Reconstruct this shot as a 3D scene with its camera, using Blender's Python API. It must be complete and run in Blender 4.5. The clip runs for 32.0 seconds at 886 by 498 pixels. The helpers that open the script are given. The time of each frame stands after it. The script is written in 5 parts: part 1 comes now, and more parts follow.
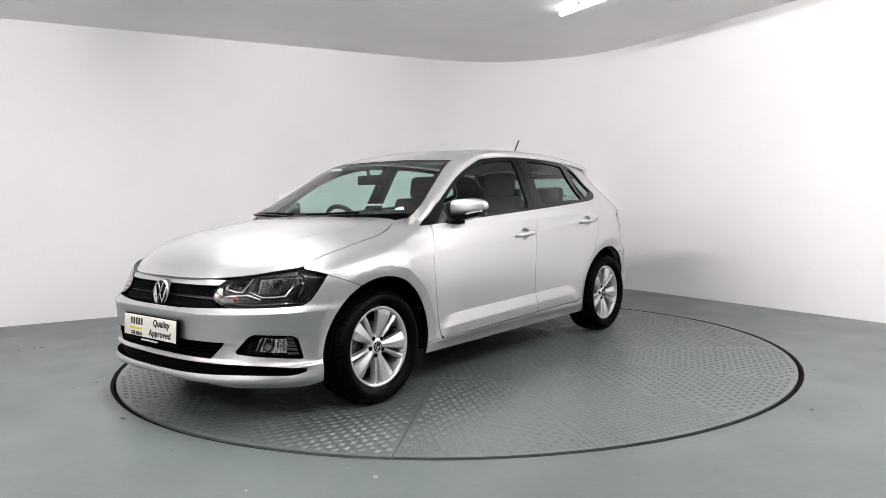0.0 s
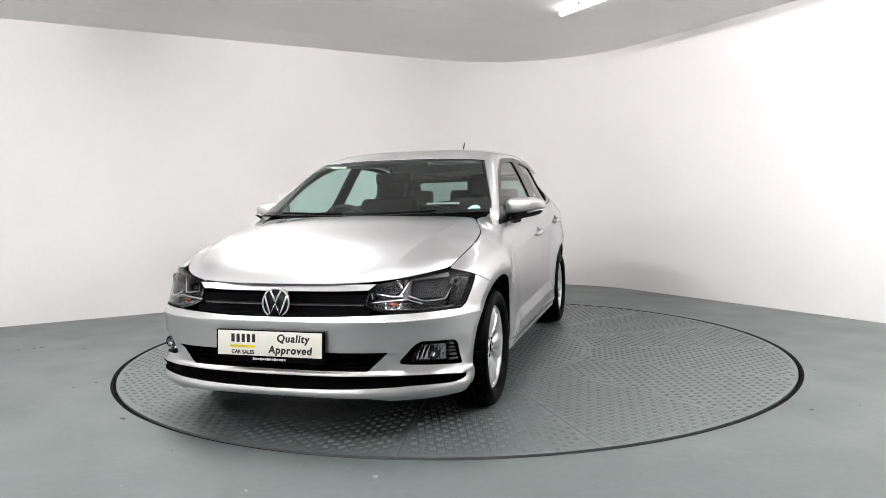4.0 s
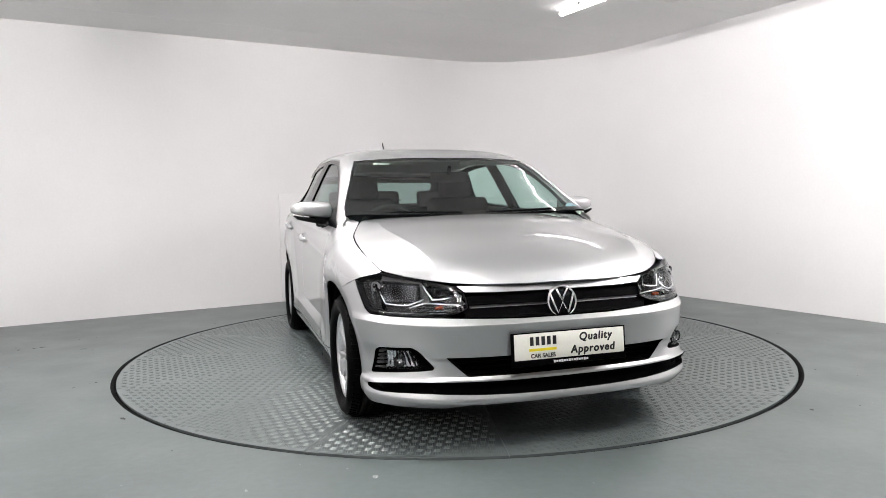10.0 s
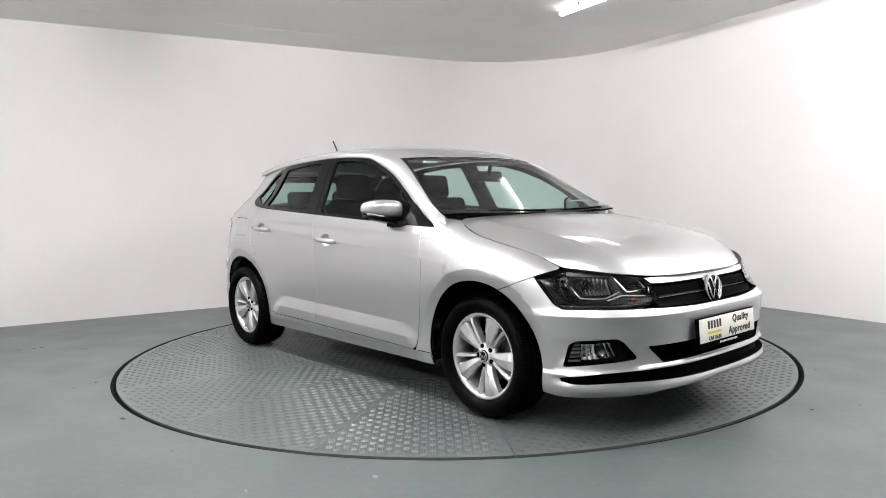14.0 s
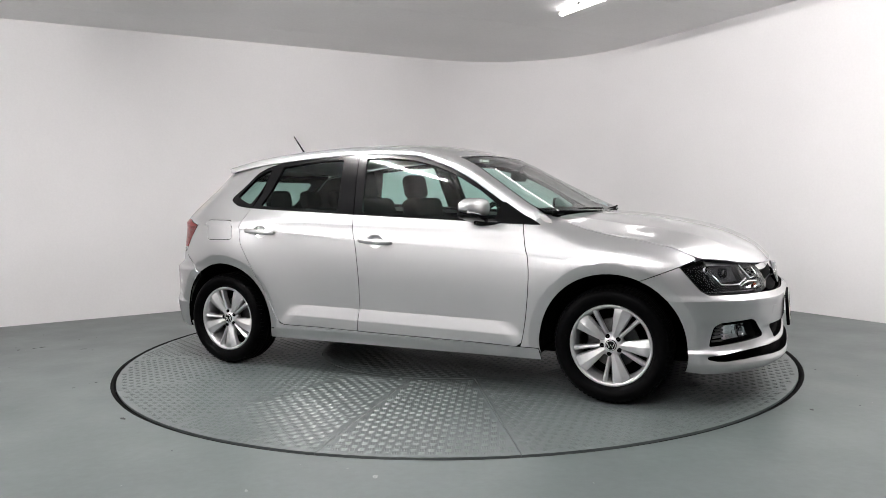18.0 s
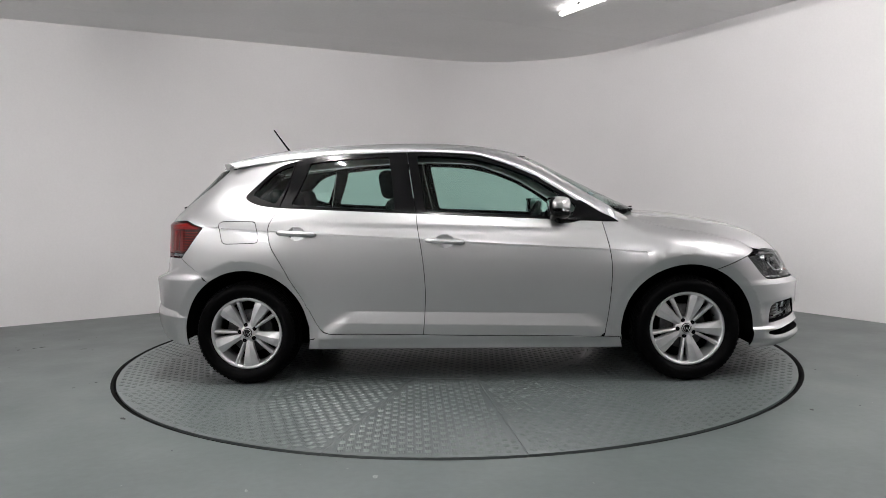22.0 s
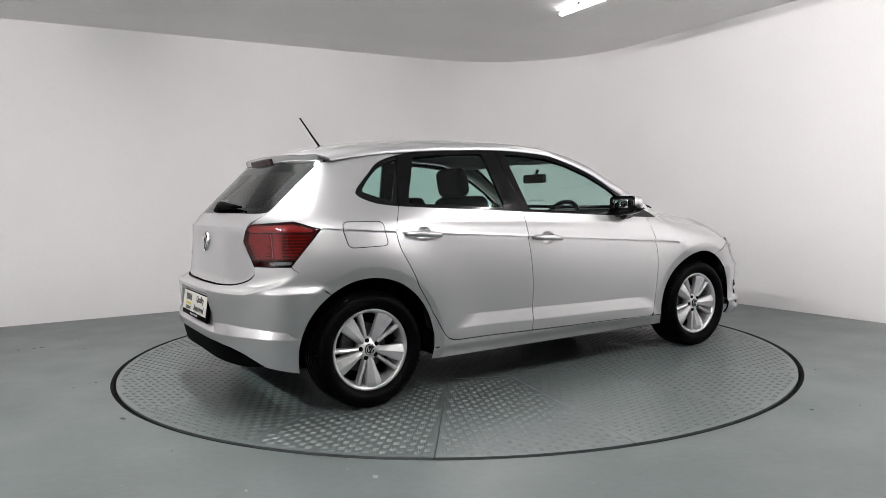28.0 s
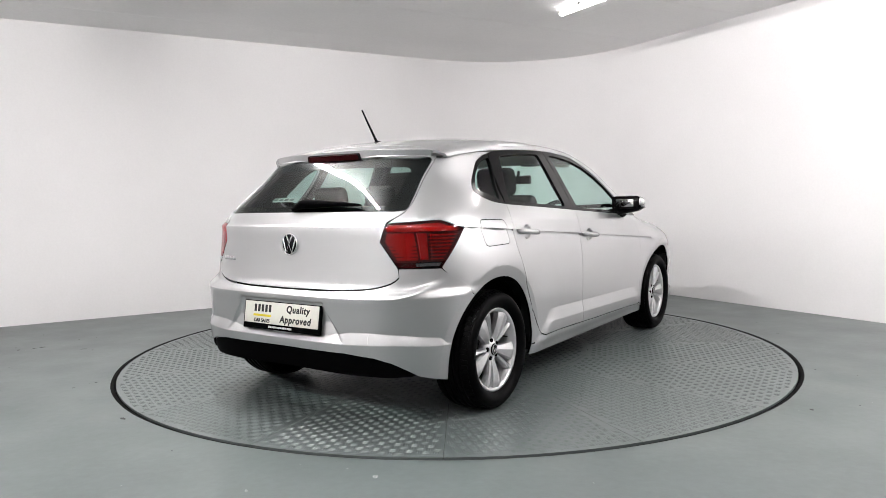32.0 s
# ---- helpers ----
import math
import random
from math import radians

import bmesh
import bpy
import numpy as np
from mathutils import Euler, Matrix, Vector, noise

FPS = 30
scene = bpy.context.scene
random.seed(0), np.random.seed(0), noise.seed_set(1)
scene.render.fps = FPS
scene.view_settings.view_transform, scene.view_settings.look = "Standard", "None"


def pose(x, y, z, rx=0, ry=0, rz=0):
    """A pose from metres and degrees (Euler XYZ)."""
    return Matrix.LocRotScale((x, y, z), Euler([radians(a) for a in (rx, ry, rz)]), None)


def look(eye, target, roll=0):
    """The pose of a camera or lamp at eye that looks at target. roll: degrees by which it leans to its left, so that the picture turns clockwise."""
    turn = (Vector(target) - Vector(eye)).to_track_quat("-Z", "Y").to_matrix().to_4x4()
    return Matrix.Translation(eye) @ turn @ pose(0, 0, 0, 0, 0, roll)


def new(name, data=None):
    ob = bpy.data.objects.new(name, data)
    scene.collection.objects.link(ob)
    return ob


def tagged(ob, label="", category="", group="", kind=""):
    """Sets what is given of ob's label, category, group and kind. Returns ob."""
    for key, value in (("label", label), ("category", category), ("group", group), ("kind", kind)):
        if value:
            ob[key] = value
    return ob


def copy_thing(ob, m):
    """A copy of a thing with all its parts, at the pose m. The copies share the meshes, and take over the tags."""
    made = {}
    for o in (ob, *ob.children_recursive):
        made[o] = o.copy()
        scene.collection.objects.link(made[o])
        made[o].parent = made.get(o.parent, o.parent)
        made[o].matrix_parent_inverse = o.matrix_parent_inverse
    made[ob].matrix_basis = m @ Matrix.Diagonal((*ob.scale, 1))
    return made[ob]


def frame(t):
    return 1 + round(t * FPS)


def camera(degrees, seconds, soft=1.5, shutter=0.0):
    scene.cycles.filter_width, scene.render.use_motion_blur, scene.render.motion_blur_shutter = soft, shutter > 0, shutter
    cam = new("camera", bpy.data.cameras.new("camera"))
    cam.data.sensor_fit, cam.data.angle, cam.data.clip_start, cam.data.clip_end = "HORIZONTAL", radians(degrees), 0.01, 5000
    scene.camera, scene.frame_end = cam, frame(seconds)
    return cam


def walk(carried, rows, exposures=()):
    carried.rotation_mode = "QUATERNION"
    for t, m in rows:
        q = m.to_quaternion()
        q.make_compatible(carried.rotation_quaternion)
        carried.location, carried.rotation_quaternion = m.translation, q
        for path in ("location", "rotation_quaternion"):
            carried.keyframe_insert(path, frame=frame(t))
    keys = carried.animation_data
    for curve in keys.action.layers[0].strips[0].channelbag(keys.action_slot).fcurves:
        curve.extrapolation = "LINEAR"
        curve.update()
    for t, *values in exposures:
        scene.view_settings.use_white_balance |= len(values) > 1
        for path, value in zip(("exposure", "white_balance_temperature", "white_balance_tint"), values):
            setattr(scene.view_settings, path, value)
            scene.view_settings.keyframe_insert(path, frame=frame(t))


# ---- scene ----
cam = camera(64.287, 32.0, soft=0.5)
EYE, AIM = (0.0, -5.081, 1.054), (-0.0673, -0.0923, 0.7158)
walk(cam, [(0, look(EYE, AIM, -1.149)), (32, look(EYE, AIM, -1.149))],
     [(0, 0.43), (3, 0.53), (9, 0.46), (14, 0.39), (17, 0.29), (18.2, 0.13), (20, -0.11), (22, -0.22), (24, -0.26), (26, -0.12), (28, 0.03), (30, 0.17), (32, 0.41)])

# ---- light: a closed room, lit by ceiling tubes; a faint grey world outside it ----
world = bpy.data.worlds.new("world")
world.use_nodes = True
world.node_tree.nodes["Background"].inputs["Color"].default_value = (0.8, 0.9, 1.0, 1)
world.node_tree.nodes["Background"].inputs["Strength"].default_value = 0.05
scene.world = world
TUBE_GLOW = 300.0


# ---- materials ----
def material(name, colour, rough=0.5, metal=0.0, coat=0.0, grain=0.0, grain_size=40.0, stain=0.0, stain_size=3.0, bump=0.0, bump_size=150.0,
             emission=0.0, per_piece=0.0, spec=0.5, rough_var=0.0, dark=None):
    """Principled surface with variation at two scales: fine grain and broad stains, both in metres of the thing's own space."""
    m = bpy.data.materials.new(name)
    m.use_nodes = True
    n, l = m.node_tree.nodes, m.node_tree.links
    b = n["Principled BSDF"]
    b.inputs["Roughness"].default_value, b.inputs["Metallic"].default_value = rough, metal
    b.inputs["Coat Weight"].default_value, b.inputs["Coat Roughness"].default_value = coat, 0.03
    b.inputs["Coat IOR"].default_value = 1.65
    b.inputs["Specular IOR Level"].default_value = spec
    b.inputs["Base Color"].default_value = (*colour, 1)
    if emission:
        b.inputs["Emission Color"].default_value, b.inputs["Emission Strength"].default_value = (*colour, 1), emission
    at = n.new("ShaderNodeTexCoord").outputs["Object"]

    def noise_at(size, detail):
        t = n.new("ShaderNodeTexNoise")
        t.inputs["Scale"].default_value, t.inputs["Detail"].default_value = size, detail
        l.new(at, t.inputs["Vector"])
        return t.outputs["Fac"]

    def ramp(fac, lo, hi):
        r = n.new("ShaderNodeMapRange")
        r.inputs["From Min"].default_value, r.inputs["From Max"].default_value = 0.3, 0.7
        r.inputs["To Min"].default_value, r.inputs["To Max"].default_value = lo, hi
        l.new(fac, r.inputs["Value"])
        return r.outputs["Result"]

    value = None
    for amount, size, detail in ((grain, grain_size, 3), (stain, stain_size, 6)):
        if amount:
            f = ramp(noise_at(size, detail), 1 - amount, 1 + amount)
            if value is not None:
                k = n.new("ShaderNodeMath")
                k.operation = "MULTIPLY"
                l.new(value, k.inputs[0]), l.new(f, k.inputs[1])
                f = k.outputs[0]
            value = f
    if per_piece:
        o = n.new("ShaderNodeObjectInfo")
        r = n.new("ShaderNodeMapRange")
        r.inputs["To Min"].default_value, r.inputs["To Max"].default_value = 1 - per_piece, 1 + per_piece
        l.new(o.outputs["Random"], r.inputs["Value"])
        f = r.outputs["Result"]
        if value is not None:
            k = n.new("ShaderNodeMath")
            k.operation = "MULTIPLY"
            l.new(value, k.inputs[0]), l.new(f, k.inputs[1])
            f = k.outputs[0]
        value = f
    if value is not None:
        mix = n.new("ShaderNodeVectorMath")
        mix.operation = "SCALE"
        mix.inputs[0].default_value = colour
        l.new(value, mix.inputs["Scale"])
        l.new(mix.outputs[0], b.inputs["Base Color"])
    if rough_var:
        l.new(ramp(noise_at(stain_size * 1.7, 5), max(0.02, rough - rough_var), rough + rough_var), b.inputs["Roughness"])
    if bump:
        k = n.new("ShaderNodeBump")
        k.inputs["Strength"].default_value, k.inputs["Distance"].default_value = bump, 0.002
        l.new(noise_at(bump_size, 4), k.inputs["Height"])
        l.new(k.outputs["Normal"], b.inputs["Normal"])
    return m


def pane_material(name, tint, gloss=0.04):
    """A thin pane: it tints what is seen through it and mirrors more at a grazing angle."""
    m = bpy.data.materials.new(name)
    m.use_nodes = True
    n, l = m.node_tree.nodes, m.node_tree.links
    n.remove(n["Principled BSDF"])
    see, shine, mix, facing = (n.new("ShaderNode" + k) for k in ("BsdfTransparent", "BsdfGlossy", "MixShader", "LayerWeight"))
    see.inputs["Color"].default_value = (*tint, 1)
    shine.inputs["Roughness"].default_value = 0.01
    power, scale = n.new("ShaderNodeMath"), n.new("ShaderNodeMapRange")
    power.operation, power.inputs[1].default_value = "POWER", 5.0
    scale.inputs["To Min"].default_value, scale.inputs["To Max"].default_value = gloss * 2, 1.0
    l.new(facing.outputs["Facing"], power.inputs[0]), l.new(power.outputs[0], scale.inputs["Value"])
    l.new(scale.outputs[0], mix.inputs["Fac"])
    l.new(see.outputs[0], mix.inputs[1]), l.new(shine.outputs[0], mix.inputs[2])
    l.new(mix.outputs[0], n["Material Output"].inputs["Surface"])
    return m


WALL = material("white_wall_paint", (0.78, 0.766, 0.768), 0.75, grain=0.015, grain_size=60, stain=0.03, stain_size=0.8, bump=0.25, bump_size=35)
# for the added walls out of view; the grey holds down reflections in the car
BACK_WALL = material("unseen_wall_grey", (0.5, 0.495, 0.495), 0.7, grain=0.03, grain_size=60, stain=0.08, stain_size=0.8, bump=0.25, bump_size=35)
CEILING = material("grey_white_ceiling_paint", (0.86, 0.85, 0.845), 0.8, grain=0.02, grain_size=50, stain=0.03, stain_size=1.0, bump=0.2, bump_size=40)
FLOOR = material("grey_green_floor_paint", (0.088, 0.105, 0.104), 0.36, grain=0.06, grain_size=25, stain=0.07, stain_size=1.3, bump=0.25, bump_size=22, rough_var=0.05)
PLATE_STEEL = material("grey_green_painted_tread_steel", (0.086, 0.101, 0.100), 0.30, grain=0.05, grain_size=30, stain=0.04, stain_size=2.0, bump=0.15, bump_size=50, per_piece=0.03, rough_var=0.02)
GAP = material("black_gap_shade", (0.003, 0.003, 0.003), 0.7, grain=0.3, grain_size=30, spec=0.03)
TUBE = material("glowing_tube", (1.0, 0.968, 0.965), 0.4, emission=TUBE_GLOW)
# weaker and dim copies of the tube, set to balance light on the walls
WEAKER_TUBE = material("weaker_glowing_tube", (1.0, 0.968, 0.965), 0.4, emission=TUBE_GLOW * 0.66)
DIM_TUBE = material("dim_glowing_tube", (1.0, 0.968, 0.965), 0.4, emission=TUBE_GLOW * 0.035)
WHITE_STEEL = material("white_enamelled_steel", (0.72, 0.72, 0.72), 0.4, grain=0.02)
CHIP = material("bare_concrete_chip", (0.28, 0.29, 0.28), 0.8, grain=0.2, grain_size=200)
SOOT = material("dark_scuff", (0.03, 0.03, 0.03), 0.7, grain=0.2, grain_size=200)
PAINT = material("silver_metallic_paint", (0.56, 0.563, 0.57), 0.40, metal=0.95, coat=1.0, grain=0.035, grain_size=900, stain=0.01, stain_size=2)
BLACK = material("satin_black_plastic", (0.0014, 0.0014, 0.0016), 0.55, grain=0.15, grain_size=80, spec=0.01)
GLOSS = material("gloss_black_trim", (0.003, 0.003, 0.0034), 0.12, grain=0.1, grain_size=60, spec=0.22)
SATIN = material("grey_black_plastic", (0.03, 0.03, 0.03), 0.4, grain=0.1, grain_size=80)
LINER = material("black_liner_and_seam_shade", (0.003, 0.003, 0.003), 0.95, grain=0.3, grain_size=80, spec=0.03)
RUBBER = material("tyre_rubber", (0.0016, 0.0016, 0.0018), 0.45, grain=0.15, grain_size=60, stain=0.2, stain_size=6, bump=0.1, bump_size=300, spec=0.03)
ALLOY = material("silver_alloy", (0.62, 0.62, 0.63), 0.32, metal=0.75, coat=0.4, grain=0.03, grain_size=300)
DARK_STEEL = material("dark_cast_steel", (0.10, 0.10, 0.10), 0.5, metal=0.8, grain=0.2, grain_size=60)
DIM_CHROME = material("smoked_chrome", (0.30, 0.30, 0.31), 0.16, metal=1.0, grain=0.05, grain_size=40)
CHROME = material("chrome", (0.80, 0.80, 0.81), 0.07, metal=1.0, grain=0.02, grain_size=40)
BADGE_DARK = material("badge_black", (0.004, 0.0045, 0.005), 0.25, grain=0.1, spec=0.15)
LAMP_DARK = material("dark_lamp_housing", (0.005, 0.005, 0.0055), 0.3, grain=0.1, grain_size=60, spec=0.2)
LENS = pane_material("clear_lamp_lens", (0.95, 0.96, 0.97), 0.012)
GLASS = pane_material("green_tinted_side_glass", (0.70, 0.90, 0.845), 0.022)
SCREEN = pane_material("laminated_windscreen_glass", (0.80, 0.93, 0.89), 0.03)
REAR_GLASS = pane_material("darker_rear_glass", (0.40, 0.50, 0.475), 0.03)
RED_LENS = pane_material("red_lamp_lens", (0.66, 0.03, 0.04))
RED_BASE = material("red_reflector_ribs", (0.42, 0.018, 0.022), 0.25, grain=0.1, grain_size=200)
RED_DARK = material("dark_red_lamp_body", (0.06, 0.003, 0.004), 0.2, grain=0.1, grain_size=200)
RED_DEEP = material("deep_red_brake_lens", (0.022, 0.001, 0.002), 0.3, grain=0.1, grain_size=200, spec=0.1)
PAPER = material("pale_paper", (0.55, 0.55, 0.52), 0.7, grain=0.03)
AMBER = material("amber_bulb", (0.20, 0.045, 0.02), 0.2, grain=0.05)
CLOTH = material("dark_seat_cloth", (0.006, 0.006, 0.0065), 0.9, grain=0.25, grain_size=250, bump=0.3, bump_size=400, spec=0.08)
DASH = material("soft_black_dashboard", (0.010, 0.0105, 0.011), 0.6, grain=0.15, grain_size=200, bump=0.2, bump_size=500, spec=0.12)
HEADLINER = material("light_grey_headliner", (0.45, 0.45, 0.44), 0.9, grain=0.05, grain_size=200)
PLATE_WHITE = material("cream_white_plate", (0.74, 0.73, 0.66), 0.35, grain=0.02, grain_size=80)
INK = material("black_ink", (0.008, 0.008, 0.008), 0.4, grain=0.05)
YELLOW = material("yellow_ink", (0.75, 0.60, 0.02), 0.4, grain=0.03)
PALE_INK = material("pale_grey_ink", (0.6, 0.6, 0.6), 0.5, grain=0.03)
BLUE_PAPER = material("pale_blue_disc_paper", (0.45, 0.62, 0.75), 0.6, grain=0.05)
MIRROR = material("mirror_glass", (0.85, 0.87, 0.88), 0.02, metal=1.0, grain=0.01)


# ---- mesh helpers ----
def mesh_from(name, verts, faces, mats, normals=None, smooth=True, face_mats=None):
    me = bpy.data.meshes.new(name)
    me.from_pydata([tuple(map(float, v)) for v in verts], [], [tuple(map(int, f)) for f in faces])
    for m in (mats if isinstance(mats, (list, tuple)) else [mats]):
        me.materials.append(m)
    me.shade_smooth() if smooth else me.shade_flat()
    if face_mats is not None:
        me.polygons.foreach_set("material_index", face_mats)
    if normals is not None:
        me.normals_split_custom_set_from_vertices([tuple(map(float, v)) for v in normals])
    me.update()
    return me


def part(name, data, parent, label="", mat=None):
    """One mesh object under a thing or part. data: a mesh, or a bmesh with its material."""
    if isinstance(data, bmesh.types.BMesh):
        me = bpy.data.meshes.new(name)
        data.normal_update()
        data.to_mesh(me)
        data.free()
        me.materials.append(mat)
        data = me
    ob = new(name, data)
    ob.parent = parent
    if label:
        tagged(ob, label)
    return ob


def box_bm(size, at=(0, 0, 0), bevel=0.0, seg=2, m=None):
    bm = bmesh.new()
    bmesh.ops.create_cube(bm, size=1, matrix=Matrix.Translation(at) @ Matrix.Diagonal((*size, 1)))
    if bevel:
        bmesh.ops.bevel(bm, geom=bm.edges[:], offset=bevel, segments=seg, profile=0.5, affect="EDGES")
        for f in bm.faces:
            f.smooth = True
    if m is not None:
        bmesh.ops.transform(bm, matrix=m, verts=bm.verts)
    return bm


def tube_bm(path, radius, sides=8, caps=True):
    """A round bar along a path; radius may be one number or one for each point."""
    bm = bmesh.new()
    path = [Vector(p) for p in path]
    radii = radius if isinstance(radius, (list, tuple)) else [radius] * len(path)
    rings, up = [], Vector((0.013, 0.021, 1)).normalized()
    for i, p in enumerate(path):
        d = (path[min(i + 1, len(path) - 1)] - path[max(i - 1, 0)]).normalized()
        a = d.cross(up)
        a = a.normalized() if a.length > 1e-4 else Vector((1, 0, 0))
        b = d.cross(a)
        rings.append([bm.verts.new(p + radii[i] * (math.cos(t) * a + math.sin(t) * b)) for t in (2 * math.pi * k / sides for k in range(sides))])
    for r, s in zip(rings, rings[1:]):
        for k in range(sides):
            bm.faces.new((r[k], r[(k + 1) % sides], s[(k + 1) % sides], s[k])).smooth = True
    if caps:
        bm.faces.new(rings[0][::-1]), bm.faces.new(rings[-1])
    bmesh.ops.recalc_face_normals(bm, faces=bm.faces)
    return bm


def lathe_bm(profile, sides=48, axis="Y"):
    """Turns (radius, along) pairs round the y axis."""
    bm = bmesh.new()
    rings = []
    for r, a in profile:
        rings.append([bm.verts.new((r * math.cos(t), a, r * math.sin(t))) for t in (2 * math.pi * k / sides for k in range(sides))])
    for r, s in zip(rings, rings[1:]):
        for k in range(sides):
            bm.faces.new((r[k], r[(k + 1) % sides], s[(k + 1) % sides], s[k])).smooth = True
    bmesh.ops.recalc_face_normals(bm, faces=bm.faces)
    return bm


def text_mesh(text, size, mat, name, bold=0.0, depth=0.0006, shear=0.0, space=1.0):
    """Letters as a thin mesh in x, z, centred, facing -y; bold lays shifted copies over one another."""
    c = bpy.data.curves.new(name, "FONT")
    c.space_character = space
    c.body, c.size, c.align_x, c.align_y, c.extrude, c.shear = text, size, "CENTER", "CENTER", depth, shear
    ob = bpy.data.objects.new(name, c)
    me = bpy.data.meshes.new_from_object(ob)
    bpy.data.objects.remove(ob)
    me.transform(Matrix.Rotation(math.pi / 2, 4, "X"))
    if bold:
        bm = bmesh.new()
        for k, (dx, dz) in enumerate(((-bold, 0), (bold, 0), (0, bold), (0, -bold))):
            me.transform(Matrix.Translation((dx, .00004 * k, dz)))
            bm.from_mesh(me)
            me.transform(Matrix.Translation((-dx, -.00004 * k, -dz)))
        bm.to_mesh(me)
        bm.free()
    me.materials.clear()
    me.materials.append(mat)
    return me


# ---- the room: two long walls that meet in a round corner, and two that close it behind the camera ----
ROOM_H, CORNER, AX1, AX2 = 2.75, Vector((1.241, 4.347)), Vector((-0.859, -0.512)), Vector((0.512, -0.859))


def room_point(a, b):
    """Plan point a metres along the long wall from the corner and b metres along the other wall."""
    return CORNER + a * AX1 + b * AX2


def slab_wall(name, pts, thick, label, mat=None):
    """A wall of some thickness whose inner face follows the plan points."""
    verts, faces, k = [], [], len(pts)
    for i, p in enumerate(pts):
        d = (pts[min(i + 1, k - 1)] - pts[max(i - 1, 0)]).normalized()
        out = Vector((-d.y, d.x))
        for q in (p, p + thick * out):
            verts += [(q.x, q.y, -0.02), (q.x, q.y, ROOM_H + 0.05)]
    for i in range(k - 1):
        a, b = 4 * i, 4 * (i + 1)
        faces += [(a, a + 1, b + 1, b), (a + 2, b + 2, b + 3, a + 3), (a + 1, a + 3, b + 3, b + 1), (a, b, b + 2, a + 2)]
    faces += [(0, 2, 3, 1), (4 * k - 4, 4 * k - 3, 4 * k - 1, 4 * k - 2)]
    me = mesh_from(name, verts, faces, mat or WALL, smooth=False)
    bm = bmesh.new()
    bm.from_mesh(me)
    bmesh.ops.recalc_face_normals(bm, faces=bm.faces)
    bm.to_mesh(me)
    bm.free()
    if k > 4:
        me.shade_smooth()
        me.set_sharp_from_angle(angle=radians(40))
    return tagged(new(name, me), label, "wall", kind="structure")


ROUND, HALL_B = 1.6, 14.0
arc = []
mid = room_point(ROUND, ROUND)
for i in range(25):
    t = math.pi / 2 * i / 24
    arc.append(mid - ROUND * math.sin(t) * AX1 - ROUND * math.cos(t) * AX2)
long_wall = [room_point(10.5, 0), room_point(8, 0), room_point(5, 0), room_point(3, 0)]
side_wall = [room_point(0, 3), room_point(0, 5), room_point(0, 7.5)]
slab_wall("wall_east", [room_point(0, 7.5), room_point(0, 11), room_point(0, HALL_B)], 0.15, "plain grey wall added behind the camera", BACK_WALL)
slab_wall("wall_north", long_wall + arc + side_wall, 0.15, "smooth white painted wall with a round corner")
slab_wall("wall_south", [room_point(0, HALL_B), room_point(5, HALL_B), room_point(10.5, HALL_B)], 0.15, "plain grey wall added at the far end of the hall", BACK_WALL)
slab_wall("wall_west", [room_point(10.5, HALL_B), room_point(10.5, 8), room_point(10.5, 0)], 0.15, "plain grey wall added to close the hall", BACK_WALL)


def slab_grid(name, bounds_a, bounds_b, z, thick, mat, gap, label, down):
    """Boards of a ceiling, side by side in one mesh, with open joints between them."""
    verts, faces = [], []
    for a0, a1 in zip(bounds_a, bounds_a[1:]):
        for b0, b1 in zip(bounds_b, bounds_b[1:]):
            k = len(verts)
            for zz in (z, z + thick):
                for a, b in ((a0 + gap, b0 + gap), (a1 - gap, b0 + gap), (a1 - gap, b1 - gap), (a0 + gap, b1 - gap)):
                    p = room_point(a, b)
                    verts.append((p.x, p.y, zz))
            faces += [(k, k + 1, k + 2, k + 3), (k + 7, k + 6, k + 5, k + 4)] + [(k + i, k + 4 + i, k + 4 + (i + 1) % 4, k + (i + 1) % 4) for i in range(4)]
    me = mesh_from(name, verts, faces, mat, smooth=False)
    return tagged(new(name, me), label, "ceiling", kind="structure")


slab_grid("ceiling", [-0.3, 10.8], [-0.6] + [1.205 + 1.2 * i - 0.6 + 0.02 for i in range(0, 12)] + [HALL_B + .3], ROOM_H, 0.012, CEILING, 0.0018,
          "pale grey painted board ceiling with straight joints", True)
p = [room_point(a, b) for a, b in ((-0.5, -0.8), (11, -0.8), (11, HALL_B + .4), (-0.5, HALL_B + .4))]
tagged(new("ceiling_deck", mesh_from("ceiling_deck", [(q.x, q.y, z) for z in (ROOM_H + 0.02, ROOM_H + 0.12) for q in p],
       [(0, 1, 2, 3), (7, 6, 5, 4), (0, 4, 5, 1), (1, 5, 6, 2), (2, 6, 7, 3), (3, 7, 4, 0)], CEILING, smooth=False)), "grey deck above the ceiling boards", "ceiling", kind="structure")

# floor with a round pit for the turntable
TABLE_R, PIT_R = 2.243, 2.272
ring = 144
verts, faces = [], []
outer = [room_point(a, b) for a, b in ((-0.2, -0.2), (10.7, -0.2), (10.7, HALL_B + .1), (-0.2, HALL_B + .1))]
bm = bmesh.new()
inner = [bm.verts.new((PIT_R * math.cos(2 * math.pi * i / ring), PIT_R * math.sin(2 * math.pi * i / ring), 0)) for i in range(ring)]
deep = [bm.verts.new((v.co.x, v.co.y, -0.10)) for v in inner]
rim_edges = [bm.edges.new((inner[i], inner[(i + 1) % ring])) for i in range(ring)]
corners = [bm.verts.new((q.x, q.y, 0)) for q in outer]
out_edges = [bm.edges.new((corners[i], corners[(i + 1) % 4])) for i in range(4)]
